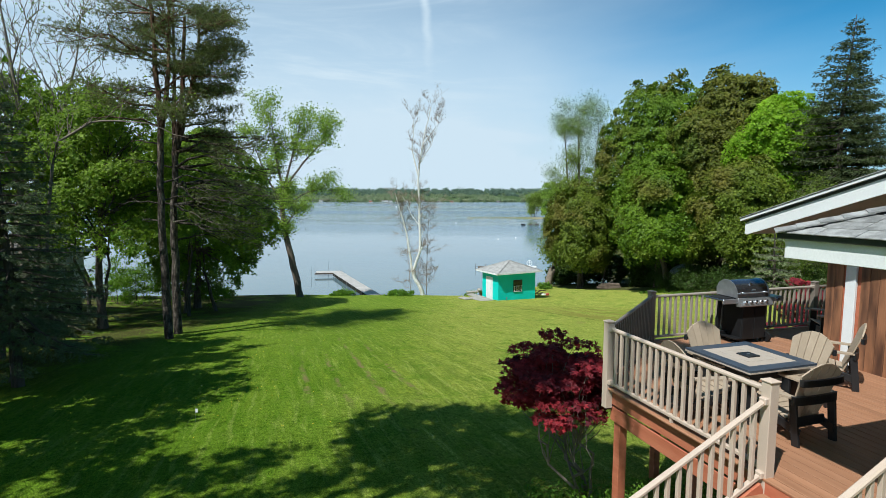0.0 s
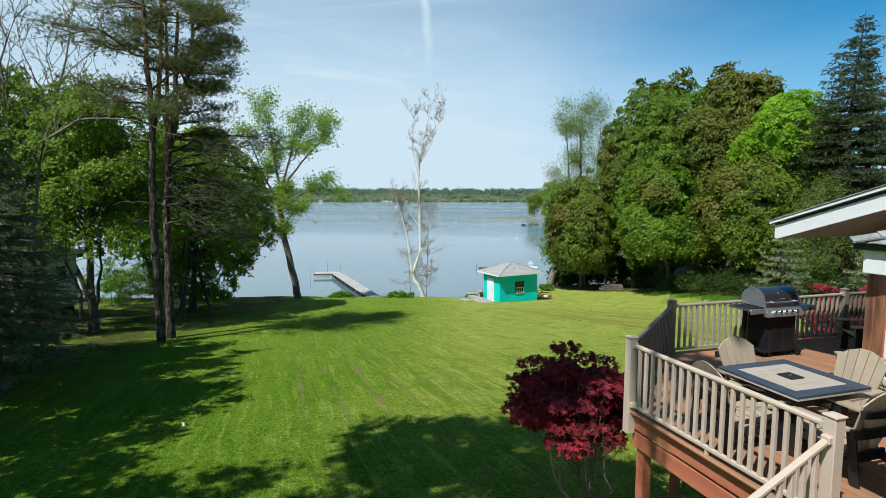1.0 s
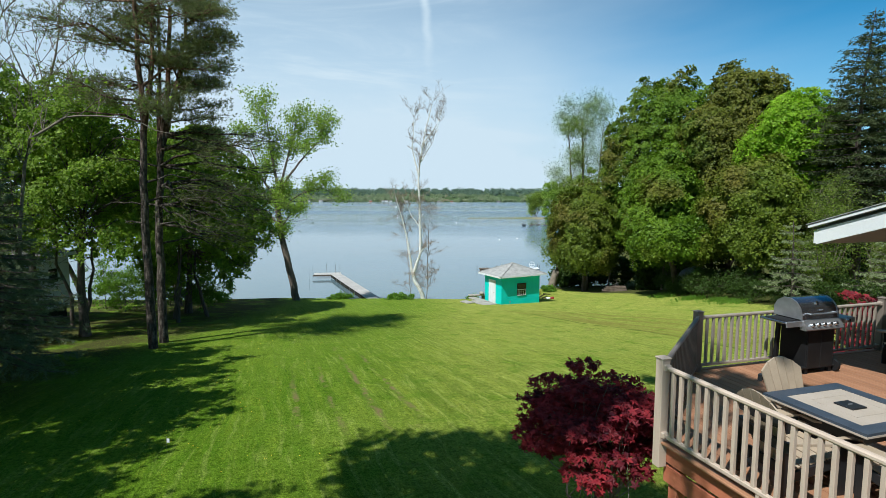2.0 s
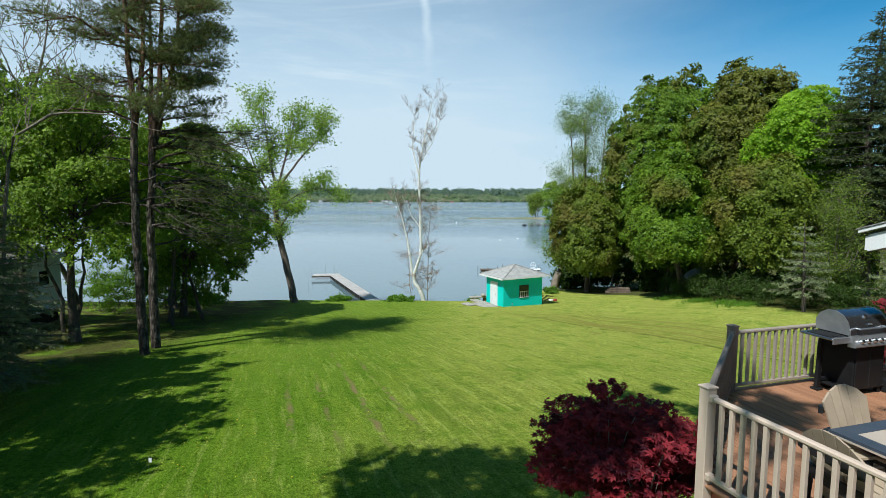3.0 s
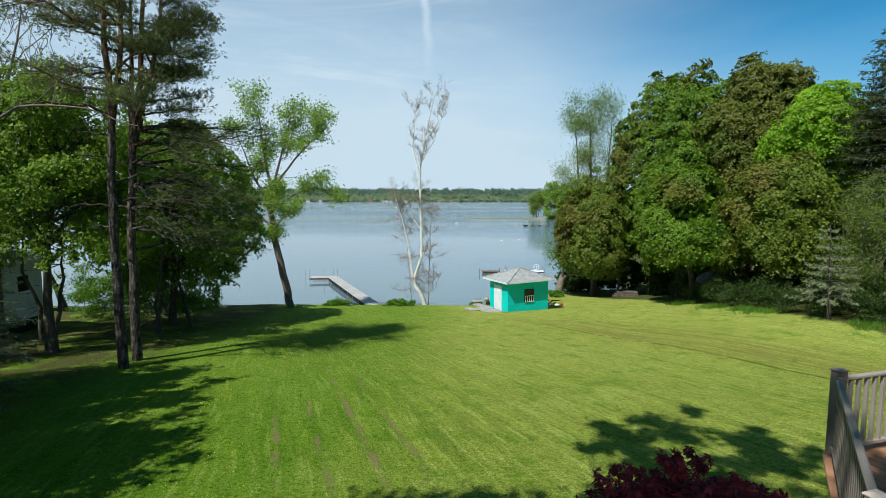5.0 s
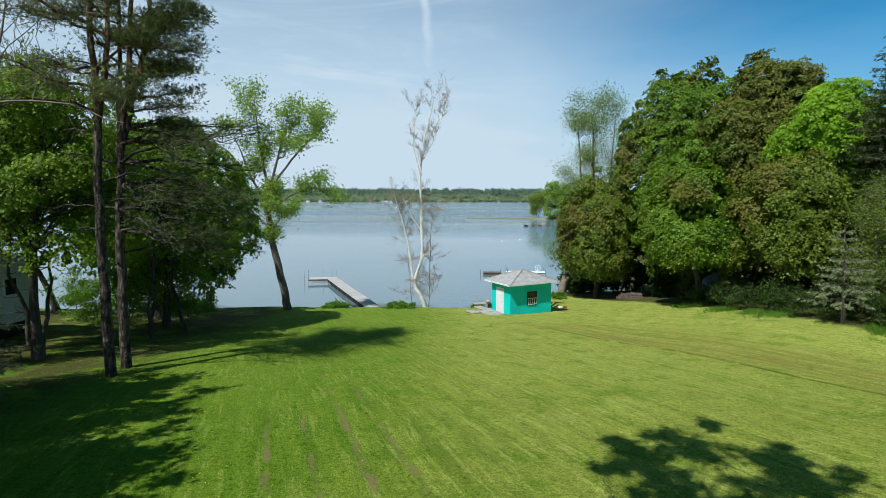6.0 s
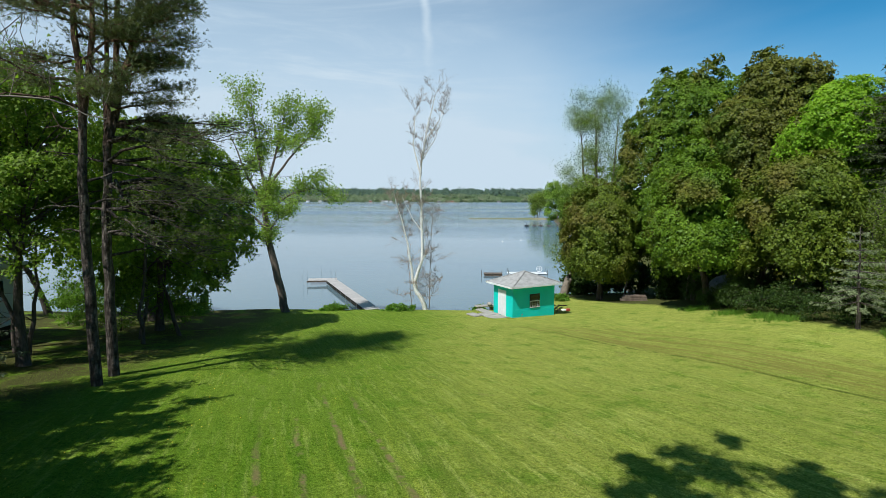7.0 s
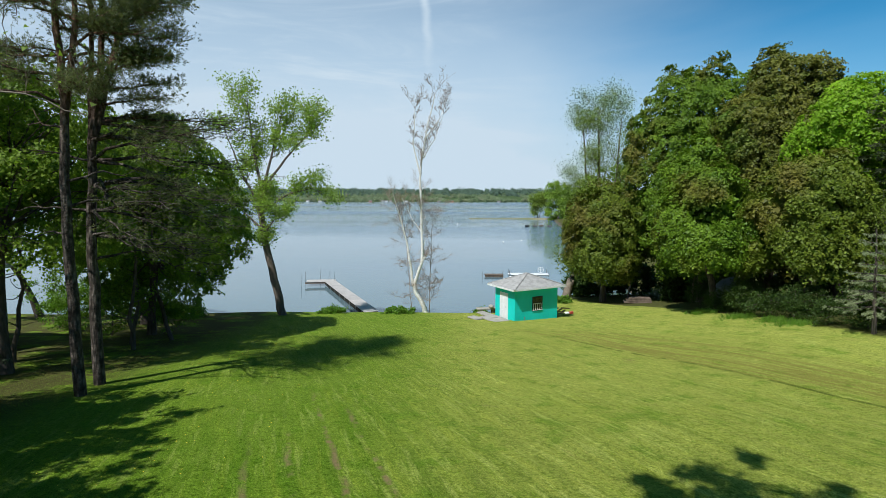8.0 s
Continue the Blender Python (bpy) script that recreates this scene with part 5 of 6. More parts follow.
def sloped(bm, u0, u1, v0, v1, z0, thick, lift):
    """A plate that climbs from v0 down to v1 by the slope S."""
    c = []
    for u, v in ((u0, v0), (u1, v0), (u1, v1), (u0, v1)):
        c.append((u, v, z0 + (v0 - v) * S + lift))
    lo = [bm.verts.new((x, y, z)) for x, y, z in c]
    hi = [bm.verts.new((x, y, z + thick)) for x, y, z in c]
    bm.faces.new(hi[::-1])
    bm.faces.new(lo)
    for i in range(4):
        bm.faces.new((lo[i], hi[i], hi[(i + 1) % 4], lo[(i + 1) % 4]))
    bmesh.ops.recalc_face_normals(bm, faces=bm.faces)
    return bm


TIP_U, TIP_V, TIP_Z = 8.84, 8.44, 2.165
RIDGE_V = 3.2
part("soffit", sloped(B(), TIP_U + 0.05, 15, TIP_V - 0.05, RIDGE_V, TIP_Z, 0.02, 0.012), SOFFIT, roof)
part("deck_sheet", sloped(B(), TIP_U + 0.04, 15, TIP_V, RIDGE_V, TIP_Z, 0.03, 0.235), FARROOF, roof)
part("rake_board", sloped(B(), TIP_U, TIP_U + 0.035, TIP_V, RIDGE_V, TIP_Z, 0.228, 0.0), WHITE, roof)
part("rake_gap", sloped(B(), TIP_U - 0.01, TIP_U + 0.03, TIP_V + 0.04, RIDGE_V, TIP_Z, 0.018, 0.228), METAL_EDGE, roof)
part("rake_trim", sloped(B(), TIP_U - 0.06, TIP_U + 0.03, TIP_V + 0.10, RIDGE_V, TIP_Z, 0.045, 0.246), WHITE, roof)
part("shingle_edge", sloped(B(), TIP_U - 0.075, 15, TIP_V + 0.12, RIDGE_V, TIP_Z, 0.014, 0.292), SHINGLE, roof)
part("eave_board", box(B(), ((TIP_U + 15) / 2, TIP_V + 0.02, TIP_Z + 0.11), (15 - TIP_U, 0.035, 0.19)), WHITE, roof)
for k_ in range(5):
    v = TIP_V - 0.55 - k_ * 0.62
    part("soffit_groove", box(B(), ((TIP_U + 12) / 2, v, TIP_Z + (TIP_V - v) * S + 0.008), (12 - TIP_U - 0.1, 0.02, 0.012)), METAL_EDGE, roof)

# the hip roof over the porch
HU, HV, HZ = 4.74, 4.27, 2.36
HS = 0.39
hip = tagged(new("hip_roof"), "grey shingled hip roof with a white fascia over the porch", "roof", kind="structure")
hip.matrix_world = TURNED.copy()
part("fascia", box(B(), (HU + 0.07, (HV - 5.0) / 2, HZ + 0.045), (0.03, HV + 4.9, 0.170), None, 0.004), WHITE, hip)
part("fascia", box(B(), (HU + 2.55, HV - 0.055, HZ + 0.045), (4.9, 0.03, 0.170), None, 0.004), WHITE, hip)
part("drip_edge", box(B(), (HU + 0.045, (HV - 5.0) / 2, HZ + 0.156), (0.07, HV + 5.0, 0.050), None, 0.006), METAL_EDGE, hip)
part("drip_edge", box(B(), (HU + 2.55, HV - 0.03, HZ + 0.156), (5.0, 0.07, 0.050), None, 0.006), METAL_EDGE, hip)
part("soffit", box(B(), (HU + 1.3, (HV - 5.1) / 2, HZ + 0.135), (2.4, HV + 4.8, 0.02)), SOFFIT, hip)
part("soffit", box(B(), (HU + 3.7, HV - 1.3, HZ + 0.135), (2.4, 2.3, 0.02)), SOFFIT, hip)
bm = B()
w_ = 2.6
pts = [(HU, HV), (HU + w_, HV - w_), (HU + w_, -5.0), (HU, -5.0)]
zs = [0.0, w_ * HS, w_ * HS, 0.0]
bm.faces.new([bm.verts.new((x, y, HZ + 0.180 + z)) for (x, y), z in zip(pts, zs)][::-1])
pts = [(HU, HV), (HU + 5.2, HV), (HU + w_, HV - w_)]
bm.faces.new([bm.verts.new((x, y, HZ + 0.180 + z)) for (x, y), z in zip(pts, (0, 0, w_ * HS))][::-1])
pts = [(HU + 5.2, HV), (HU + 5.2, -5.0), (HU + w_, -5.0), (HU + w_, HV - w_)]
bm.faces.new([bm.verts.new((x, y, HZ + 0.180 + z)) for (x, y), z in zip(pts, (0, 0, w_ * HS, w_ * HS))][::-1])
bmesh.ops.recalc_face_normals(bm, faces=bm.faces)
part("underlay", bm, FARROOF, hip)


# ---- furniture on the deck ----
def arc_slat(bm, x0, x1, z0, z1, yb, ang, thick=0.02, dome=0.0, mid=0.0, half=0.33):
    """An upright slat of a fan back, leaning by ang, with its top cut to the fan's curve."""
    k_ = 5
    front, back = [], []
    for i_ in range(k_ + 1):
        t = i_ / k_
        for side in (0, 1):
            x = (x0[side] * (1 - t) + x1[side] * t)
            top = z1 - dome * (abs(x1[side]) / half) ** 2
            z = z0 + (top - z0) * t
            y = yb + (z - z0) * math.tan(ang)
            front.append(bm.verts.new((x, y, z)))
            back.append(bm.verts.new((x, y + thick, z)))
    for i_ in range(k_):
        a = 2 * i_
        bm.faces.new((front[a], front[a + 1], front[a + 3], front[a + 2]))
        bm.faces.new((back[a], back[a + 2], back[a + 3], back[a + 1]))
        bm.faces.new((front[a], front[a + 2], back[a + 2], back[a]))
        bm.faces.new((front[a + 1], back[a + 1], back[a + 3], front[a + 3]))
    bm.faces.new((front[0], back[0], back[1], front[1]))
    bm.faces.new((front[-2], front[-1], back[-1], back[-2]))
    return bm


def adirondack(m, label):
    """A fan-backed garden chair that faces -y: tan slats and arms on a black frame."""
    root = thing("adirondack_chair", m, label, "chair", "deck chairs")
    lean = radians(19)
    for k_ in range(5):
        lo, hi = -0.22 + 0.09 * k_, -0.30 + 0.122 * k_
        bm = arc_slat(B(), (lo, lo + 0.082), (hi, hi + 0.112), 0.26, 0.98, 0.22, lean, dome=0.17)
        part("back_slat", bm, CHAIR_TAN, root)
    for k_ in range(6):
        y = -0.27 + 0.093 * k_
        part("seat_slat", box(B(), (0, y, 0.375 - 0.20 * (y + 0.27)), (0.52, 0.082, 0.02), Matrix.Rotation(-0.19, 4, "X"), 0.004), CHAIR_TAN, root)
    for sx in (-1, 1):
        bm = slab(B(), [(sx * 0.27, 0.36), (sx * 0.27, -0.30), (sx * 0.29, -0.37), (sx * 0.37, -0.40), (sx * 0.43, -0.34), (sx * 0.42, -0.15), (sx * 0.34, 0.36)][:: -sx], 0.55, 0.574)
        part("arm", bm, CHAIR_TAN, root)
        part("front_leg", box(B(), (sx * 0.30, -0.25, 0.275), (0.035, 0.11, 0.55), None, 0.004), CHAIR_BLACK, root)
        part("rear_leg", beam(B(), (sx * 0.30, 0.34, 0.55), (sx * 0.285, 0.40, 0.0), 0.035, 0.09, 0.004, Vector((0, 1, 0))), CHAIR_BLACK, root)
        part("side_rail", beam(B(), (sx * 0.265, -0.30, 0.33), (sx * 0.265, 0.42, 0.16), 0.03, 0.10, 0.004), CHAIR_BLACK, root)
    for z, y, wd, deep in ((0.53, 0.335, 0.70, 0.10), (0.76, 0.415, 0.66, 0.075)):
        outer = [(wd / 2 * math.sin(q), y + 0.055 * math.cos(q) + 0.03) for q in np.linspace(-1.5, 1.5, 11)]
        inner = [(x * 0.93, v - 0.035) for x, v in outer]
        part("back_brace", slab(B(), inner + outer[::-1], z - deep / 2, z + deep / 2), CHAIR_BLACK, root, "bowed black back band")
    part("back_brace", box(B(), (0, 0.29, 0.23), (0.52, 0.03, 0.11), None, 0.004), CHAIR_BLACK, root)
    return root


adirondack(at(6.62, 6.60, 0, 0), "tan fan-backed garden chair tucked under the fire table")
adirondack(at(5.86, 6.20, 0, 82), "tan fan-backed garden chair beside the deck rail")
adirondack(at(7.22, 6.10, 0, -90), "tan fan-backed garden chair across the fire table")
adirondack(at(6.42, 5.45, 0, 180), "tan fan-backed garden chair with black legs, back to the stairs")
adirondack(at(8.58, 6.62, 0, 218), "tan fan-backed garden chair beside the cedar wall")
adirondack(at(11.0, 8.30, 0, 235), "tan fan-backed garden chair round the house corner")

table = thing("fire_table", at(6.63, 6.215), "square fire table with slate blue border and sand top", "table")
zt = 0.70
for k_ in range(4):
    r = Matrix.Rotation(radians(90 * k_), 4, "Z")
    bm = slab(B(), [(-0.555, -0.555), (0.555, -0.555), (0.40, -0.40), (-0.40, -0.40)], zt - 0.028, zt)
    bmesh.ops.transform(bm, matrix=r, verts=bm.verts)
    part("border", bm, TABLE_BLUE, table, "slate blue border board")
    for a, b in ((0.397, 0.245), (0.241, 0.105)):
        bm = slab(B(), [(-a, -a), (a, -a), (b, -b), (-b, -b)], zt - 0.028, zt - 0.002)
        bmesh.ops.transform(bm, matrix=r, verts=bm.verts)
        part("top_board", bm, TABLE_TAN, table)
part("rim", slab(B(), [(-0.558, -0.558), (0.558, -0.558), (0.558, 0.558), (-0.558, 0.558)], zt - 0.048, zt - 0.028), TABLE_TAN, table)
part("burner_cover", box(B(), (0, 0, zt + 0.004), (0.205, 0.205, 0.016), None, 0.004), CHAIR_BLACK, table, "black burner cover")
bm = box(B(), (0, 0, zt + 0.014), (0.05, 0.016, 0.012), None, 0.003)
part("handle", bm, STEEL, table)
part("apron", box(B(), (0, 0, 0.56), (0.78, 0.78, 0.14), None, 0.006), CHAIR_BLACK, table)
for sx in (-1, 1):
    for sy in (-1, 1):
        part("leg", box(B(), (sx * 0.36, sy * 0.36, 0.25), (0.09, 0.09, 0.50), None, 0.006), CHAIR_BLACK, table)
part("shelf", box(B(), (0, 0, 0.10), (0.66, 0.66, 0.03), None, 0.004), CHAIR_BLACK, table)


def grill(m):
    root = thing("gas_grill", m, "black and steel gas grill with a closed domed lid", "grill")
    part("cabinet", box(B(), (0.05, 0, 0.44), (0.58, 0.48, 0.72), None, 0.01), BLACK, root)
    for sx in (-1, 1):
        part("door", box(B(), (0.05 + sx * 0.143, -0.252, 0.43), (0.278, 0.02, 0.66), None, 0.006), BLACK, root)
        part("leg", box(B(), (0.05 + sx * 0.26, -0.21, 0.05), (0.06, 0.06, 0.10)), BLACK, root)
        part("leg", box(B(), (0.05 + sx * 0.26, 0.21, 0.05), (0.06, 0.06, 0.10)), BLACK, root)
        part("side_shelf", box(B(), (sx * 0.56, -0.02, 0.885), (0.36, 0.50, 0.035), None, 0.012), STEEL if sx > 0 else LID, root)
        part("shelf_front", box(B(), (sx * 0.56, -0.275, 0.862), (0.36, 0.02, 0.09), None, 0.006), STEEL, root)
    part("side_leg", beam(B(), (-0.43, 0.12, 0.86), (-0.47, 0.12, 0.03), 0.05, 0.07, 0.004), BLACK, root)
    part("foot", box(B(), (-0.47, 0.12, 0.016), (0.12, 0.12, 0.03), None, 0.005), BLACK, root)
    part("stretcher", beam(B(), (-0.46, 0.12, 0.16), (-0.20, 0.12, 0.16), 0.05, 0.05, 0.004), BLACK, root)
    part("trough", box(B(), (-0.56, -0.02, 0.906), (0.26, 0.36, 0.012), None, 0.005), BLACK, root)
    bm = B()
    prof = [(-0.24, 0.918), (-0.29, 0.912), (-0.365, 0.775), (-0.345, 0.755), (-0.24, 0.755)]
    a = [bm.verts.new((-0.40, y, z)) for y, z in prof]
    b = [bm.verts.new((0.40, y, z)) for y, z in prof]
    bm.faces.new(a)
    bm.faces.new(b[::-1])
    for i_ in range(len(prof)):
        bm.faces.new((a[i_], b[i_], b[(i_ + 1) % len(prof)], a[(i_ + 1) % len(prof)]))
    bmesh.ops.recalc_face_normals(bm, faces=bm.faces)
    part("control_panel", bm, STEEL, root)
    for k_ in range(6):
        c = Vector((-0.27 + 0.125 * k_, -0.334, 0.836)) if k_ < 5 else Vector((0.56, -0.288, 0.866))
        d = Vector((0, -0.87, 0.48)) if k_ < 5 else Vector((0, -1, 0.05))
        knob = part("knob", rod(B(), c, c + d * 0.045, 0.031, 0.026, 14), CHROME, root)
        part("bezel", rod(B(), c - d * 0.006, c + d * 0.008, 0.040, 0.037, 14), CHROME, knob)
        part("grip", box(B(), c + d * 0.048, (0.010, 0.016, 0.046), None, 0.003), BLACK, knob)
    # the lid: a rounded hood with flat cheeks
    prof = [(0.24, 0.92), (0.25, 1.06), (0.19, 1.17), (0.08, 1.235), (-0.04, 1.235), (-0.14, 1.19), (-0.215, 1.10), (-0.25, 0.99), (-0.26, 0.92)]
    bm = B()
    a = [bm.verts.new((-0.38, y, z)) for y, z in prof]
    b = [bm.verts.new((0.38, y, z)) for y, z in prof]
    for i_ in range(len(prof) - 1):
        f = bm.faces.new((a[i_], b[i_], b[i_ + 1], a[i_ + 1]))
        f.smooth = True
    bmesh.ops.recalc_face_normals(bm, faces=bm.faces)
    lid = part("lid", bm, LID, root, "polished dark steel hood")
    for sx in (-1, 1):
        bm = B()
        q = [(y * 1.02, 0.92 + (z - 0.92) * 1.02) for y, z in prof]
        lo = [bm.verts.new((sx * 0.38, y, z)) for y, z in q]
        hi = [bm.verts.new((sx * 0.405, y, z)) for y, z in q]
        bm.faces.new(lo)
        bm.faces.new(hi[::-1])
        for i_ in range(len(q)):
            bm.faces.new((lo[i_], hi[i_], hi[(i_ + 1) % len(q)], lo[(i_ + 1) % len(q)]))
        bmesh.ops.recalc_face_normals(bm, faces=bm.faces)
        part("cheek", bm, STEEL, lid)
    part("handle", rod(B(), (-0.27, -0.315, 1.015), (0.27, -0.315, 1.015), 0.013, None, 10), STEEL, lid)
    for x in (-0.27, 0.27):
        part("handle_bracket", rod(B(), (x, -0.245, 1.015), (x, -0.325, 1.015), 0.014, None, 8), STEEL, lid)
    part("gauge", rod(B(), (0, -0.165, 1.15), (0, -0.185, 1.168), 0.028, None, 16), CHROME, lid)
    part("badge", box(B(), (0.02, -0.242, 1.06), (0.085, 0.006, 0.022), Matrix.Rotation(radians(-22), 4, "X")), STEEL, lid)
    part("firebox", box(B(), (0, 0, 0.86), (0.74, 0.48, 0.14), None, 0.01), BLACK, root)
    for y in (-0.23, 0.23):
        wheel = part("wheel", rod(B(), (0.375, y, 0.10), (0.43, y, 0.10), 0.10, None, 24), BLACK, root)
        part("hub", rod(B(), (0.43, y, 0.10), (0.437, y, 0.10), 0.042, None, 12), GALV, wheel)
    part("base_tray", box(B(), (0, 0, 0.105), (0.78, 0.52, 0.03), None, 0.006), BLACK, root)
    return root


grill(at(9.32, 8.90, 0, 0))
# ---- the turquoise shed ----
SH = Matrix.Translation((5.0, 49.4, -6.72)) @ Matrix.Rotation(radians(28.5), 4, "Z")
W_, D_, H_ = 4.25, 2.75, 2.46
shed = thing("shed", SH, "turquoise painted block shed with a grey hip roof", "shed")
bm = B()
box(bm, (W_ / 2, 0.08, H_ / 2 - 0.15), (W_, 0.16, H_ + 0.3))
part("wall", bm, TEAL, shed)
part("wall", box(B(), (W_ / 2, D_ - 0.08, H_ / 2 - 0.15), (W_, 0.16, H_ + 0.3)), TEAL, shed)
part("wall", box(B(), (0.08, D_ / 2, H_ / 2 - 0.15), (0.16, D_ - 0.32, H_ + 0.3)), TEAL, shed)
part("wall", box(B(), (W_ - 0.08, D_ / 2, H_ / 2 - 0.15), (0.16, D_ - 0.32, H_ + 0.3)), TEAL, shed)
O_ = 0.48
bm = B()
e = [(-O_, -O_), (W_ + O_, -O_), (W_ + O_, D_ + O_), (-O_, D_ + O_)]
lo = [bm.verts.new((x, y, H_ + 0.13)) for x, y in e]
apex = bm.verts.new((W_ / 2, D_ / 2, H_ + 1.08))
for i_ in range(4):
    bm.faces.new((lo[i_], lo[(i_ + 1) % 4], apex))
bm.faces.new(lo[::-1])
roof_ = part("roof", bm, SHED_ROOF, shed, "grey asphalt shingle hip roof")
for a, b in ((e[0], e[1]), (e[1], e[2]), (e[2], e[3]), (e[3], e[0])):
    part("fascia", beam(B(), (*a, H_ + 0.06), (*b, H_ + 0.06), 0.03, 0.13), WHITE, roof_)
for x, y in e:
    a, b = Vector((x, y, H_ + 0.135)), Vector((W_ / 2, D_ / 2, H_ + 1.085))
    part("hip_cap", beam(B(), a, b, 0.22, 0.025, 0.004), SHED_ROOF, roof_)
part("soffit", slab(B(), [(-O_ + 0.02, -O_ + 0.02), (W_ + O_ - 0.02, -O_ + 0.02), (W_ + O_ - 0.02, D_ + O_ - 0.02), (-O_ + 0.02, D_ + O_ - 0.02)], H_ + 0.0, H_ + 0.02), WHITE, shed)
win = part("window", box(B(), (2.20, -0.012, 1.22), (1.02, 0.03, 1.16)), BLACK, shed)
part("pane", box(B(), (2.20, -0.034, 1.50), (0.92, 0.012, 0.50)), DARKGLASS, win)
part("pane", box(B(), (2.20, -0.034, 0.95), (0.92, 0.012, 0.50)), DARKGLASS, win)
for x in (1.78, 1.98, 2.20, 2.42, 2.62):
    part("bar", box(B(), (x, -0.055, 0.97), (0.028, 0.02, 0.52)), PLASTIC, win)
for z in (0.70, 1.225):
    part("bar", box(B(), (2.20, -0.055, z), (0.98, 0.025, 0.035)), PLASTIC, win)
for x in (1.98, 2.42):
    part("muntin", box(B(), (x, -0.045, 1.50), (0.03, 0.014, 0.5)), BLACK, win)
door = part("door", box(B(), (-0.02, 1.48, 0.98), (0.06, 0.92, 2.0), None, 0.006), PLASTIC, shed, "white panelled door")
part("frame", box(B(), (-0.012, 0.97, 1.0), (0.05, 0.09, 2.08)), WHITE, door)
part("frame", box(B(), (-0.012, 1.99, 1.0), (0.05, 0.09, 2.08)), WHITE, door)
part("frame", box(B(), (-0.012, 1.48, 2.02), (0.05, 1.10, 0.09)), WHITE, door)
for z in (0.45, 0.95, 1.45):
    for y in (1.28, 1.68):
        part("panel", box(B(), (-0.056, y, z), (0.016, 0.30, 0.38), None, 0.006), PLASTIC, door)
part("handle", rod(B(), (-0.05, 1.12, 0.95), (-0.11, 1.12, 0.95), 0.03, None, 8), GALV, door)
tap = thing("tap", SH @ Matrix.Translation((0.75, -0.25, 0)), "small garden tap standing in the grass", "tap")
part("pipe", rod(B(), (0, 0, -0.1), (0, 0, 0.32), 0.025, None, 8), GALV, tap)
part("spout", rod(B(), (0, 0, 0.3), (0, -0.12, 0.26), 0.03, None, 8), GALV, tap)
path_ = thing("paving", SH @ Matrix.Translation((-1.0, 1.4, 0.06)), "grey concrete slabs outside the shed door", "paving")
for x, y, a in ((0.3, -0.6, 3), (-0.35, 0.5, -4), (0.35, 0.75, 2), (-0.4, -0.65, 6), (-1.2, 0.9, 8), (0.3, 2.0, 1)):
    part("slab", box(B(), (x, y, -0.02), (0.72, 1.2, 0.10), Matrix.Rotation(radians(a), 4, "Z"), 0.02), CONCRETE, path_)
bench = thing("stone_bench", Matrix.Translation((3.2, 54.6, gz(3.2, 54.6))) @ Matrix.Rotation(radians(12), 4, "Z"), "low bench of pale stone slabs by the bank", "bench")
part("top", box(B(), (0, 0, 0.42), (1.9, 0.6, 0.12), None, 0.03), CONCRETE, bench)
part("support", box(B(), (-0.6, 0, 0.16), (0.35, 0.5, 0.4), None, 0.04), CONCRETE, bench)
part("support", box(B(), (0.6, 0, 0.16), (0.35, 0.5, 0.4), None, 0.04), LOG, bench)
rock = thing("boulder", Matrix.Translation((3.55, 54.4, gz(3.55, 54.4) + 0.62)), "pale rounded stone on the bench", "stone")
bm = B()
bmesh.ops.create_icosphere(bm, subdivisions=2, radius=0.24)
for v in bm.verts:
    v.co *= 1 + 0.25 * noise.noise(v.co * 4)
    v.co.z *= 0.7
part("stone", bm, CONCRETE, rock, smooth=True)
junk = thing("scrap_pile", SH @ Matrix.Translation((W_ + 0.7, 0.5, 0.0)), "dark scrap boards and a red can beside the shed", "scrap pile")
rng = np.random.default_rng(5)
for k_ in range(9):
    a = rng.uniform(-30, 30)
    part("board", box(B(), (rng.uniform(-0.3, 0.7), rng.uniform(-0.5, 0.9), 0.08 + 0.07 * k_ * 0.7), (rng.uniform(0.6, 1.3), 0.14, 0.05), Matrix.Rotation(radians(a), 4, "Z") @ Matrix.Rotation(radians(rng.uniform(-14, 14)), 4, "Y")), LOG, junk)
part("can", box(B(), (0.75, -0.55, 0.12), (0.42, 0.22, 0.22), None, 0.04), RED, junk, "red plastic can")
part("sack", box(B(), (0.35, -0.5, 0.13), (0.4, 0.3, 0.16), None, 0.05), PLASTIC, junk)

# ---- log pile at the wood's edge ----
pile = thing("timber_pile", Matrix.Translation((18.4, 60.0, gz(18.4, 60.0))) @ Matrix.Rotation(radians(-12), 4, "Z"), "stack of old brown landscape timbers", "timber pile")
for k_ in range(3):
    for y in (-0.3, 0.0, 0.3):
        part("timber", box(B(), (0.06 * k_, y, 0.11 + 0.2 * k_), (2.6 - 0.25 * k_, 0.2, 0.18), None, 0.02), LOG, pile)

# ---- the dock ----
# near-black timber whose colour stands for shade under the dock and the house
SHADEWOOD = mat("wet_dark_timber", (0.018, 0.017, 0.013), (0.042, 0.038, 0.030), 0.8, scale=2.0, fine=25, bump=0.4, gloss=0.1)
A, Bp = Vector((-7.85, 60.4, -8.42)), Vector((-16.3, 79.7, -8.42))
dock = thing("dock", Matrix.Translation((0, 0, 0)), "pale plank dock with an angled end section", "dock")
d = (Bp - A).normalized()
nrm = Vector((-d.y, d.x, 0))
count = 72
first = None
for k_ in range(count):
    c = A + (Bp - A) * (k_ + 0.5) / count
    m = Matrix.Translation(c) @ Matrix.Rotation(math.atan2(d.y, d.x), 4, "Z")
    if first is None:
        first = part("plank", box(B(), (0, 0, 0), ((Bp - A).length / count - 0.012, 1.5, 0.04)), DOCK, dock)
        first.matrix_local = m
    else:
        shared(first, dock, m)
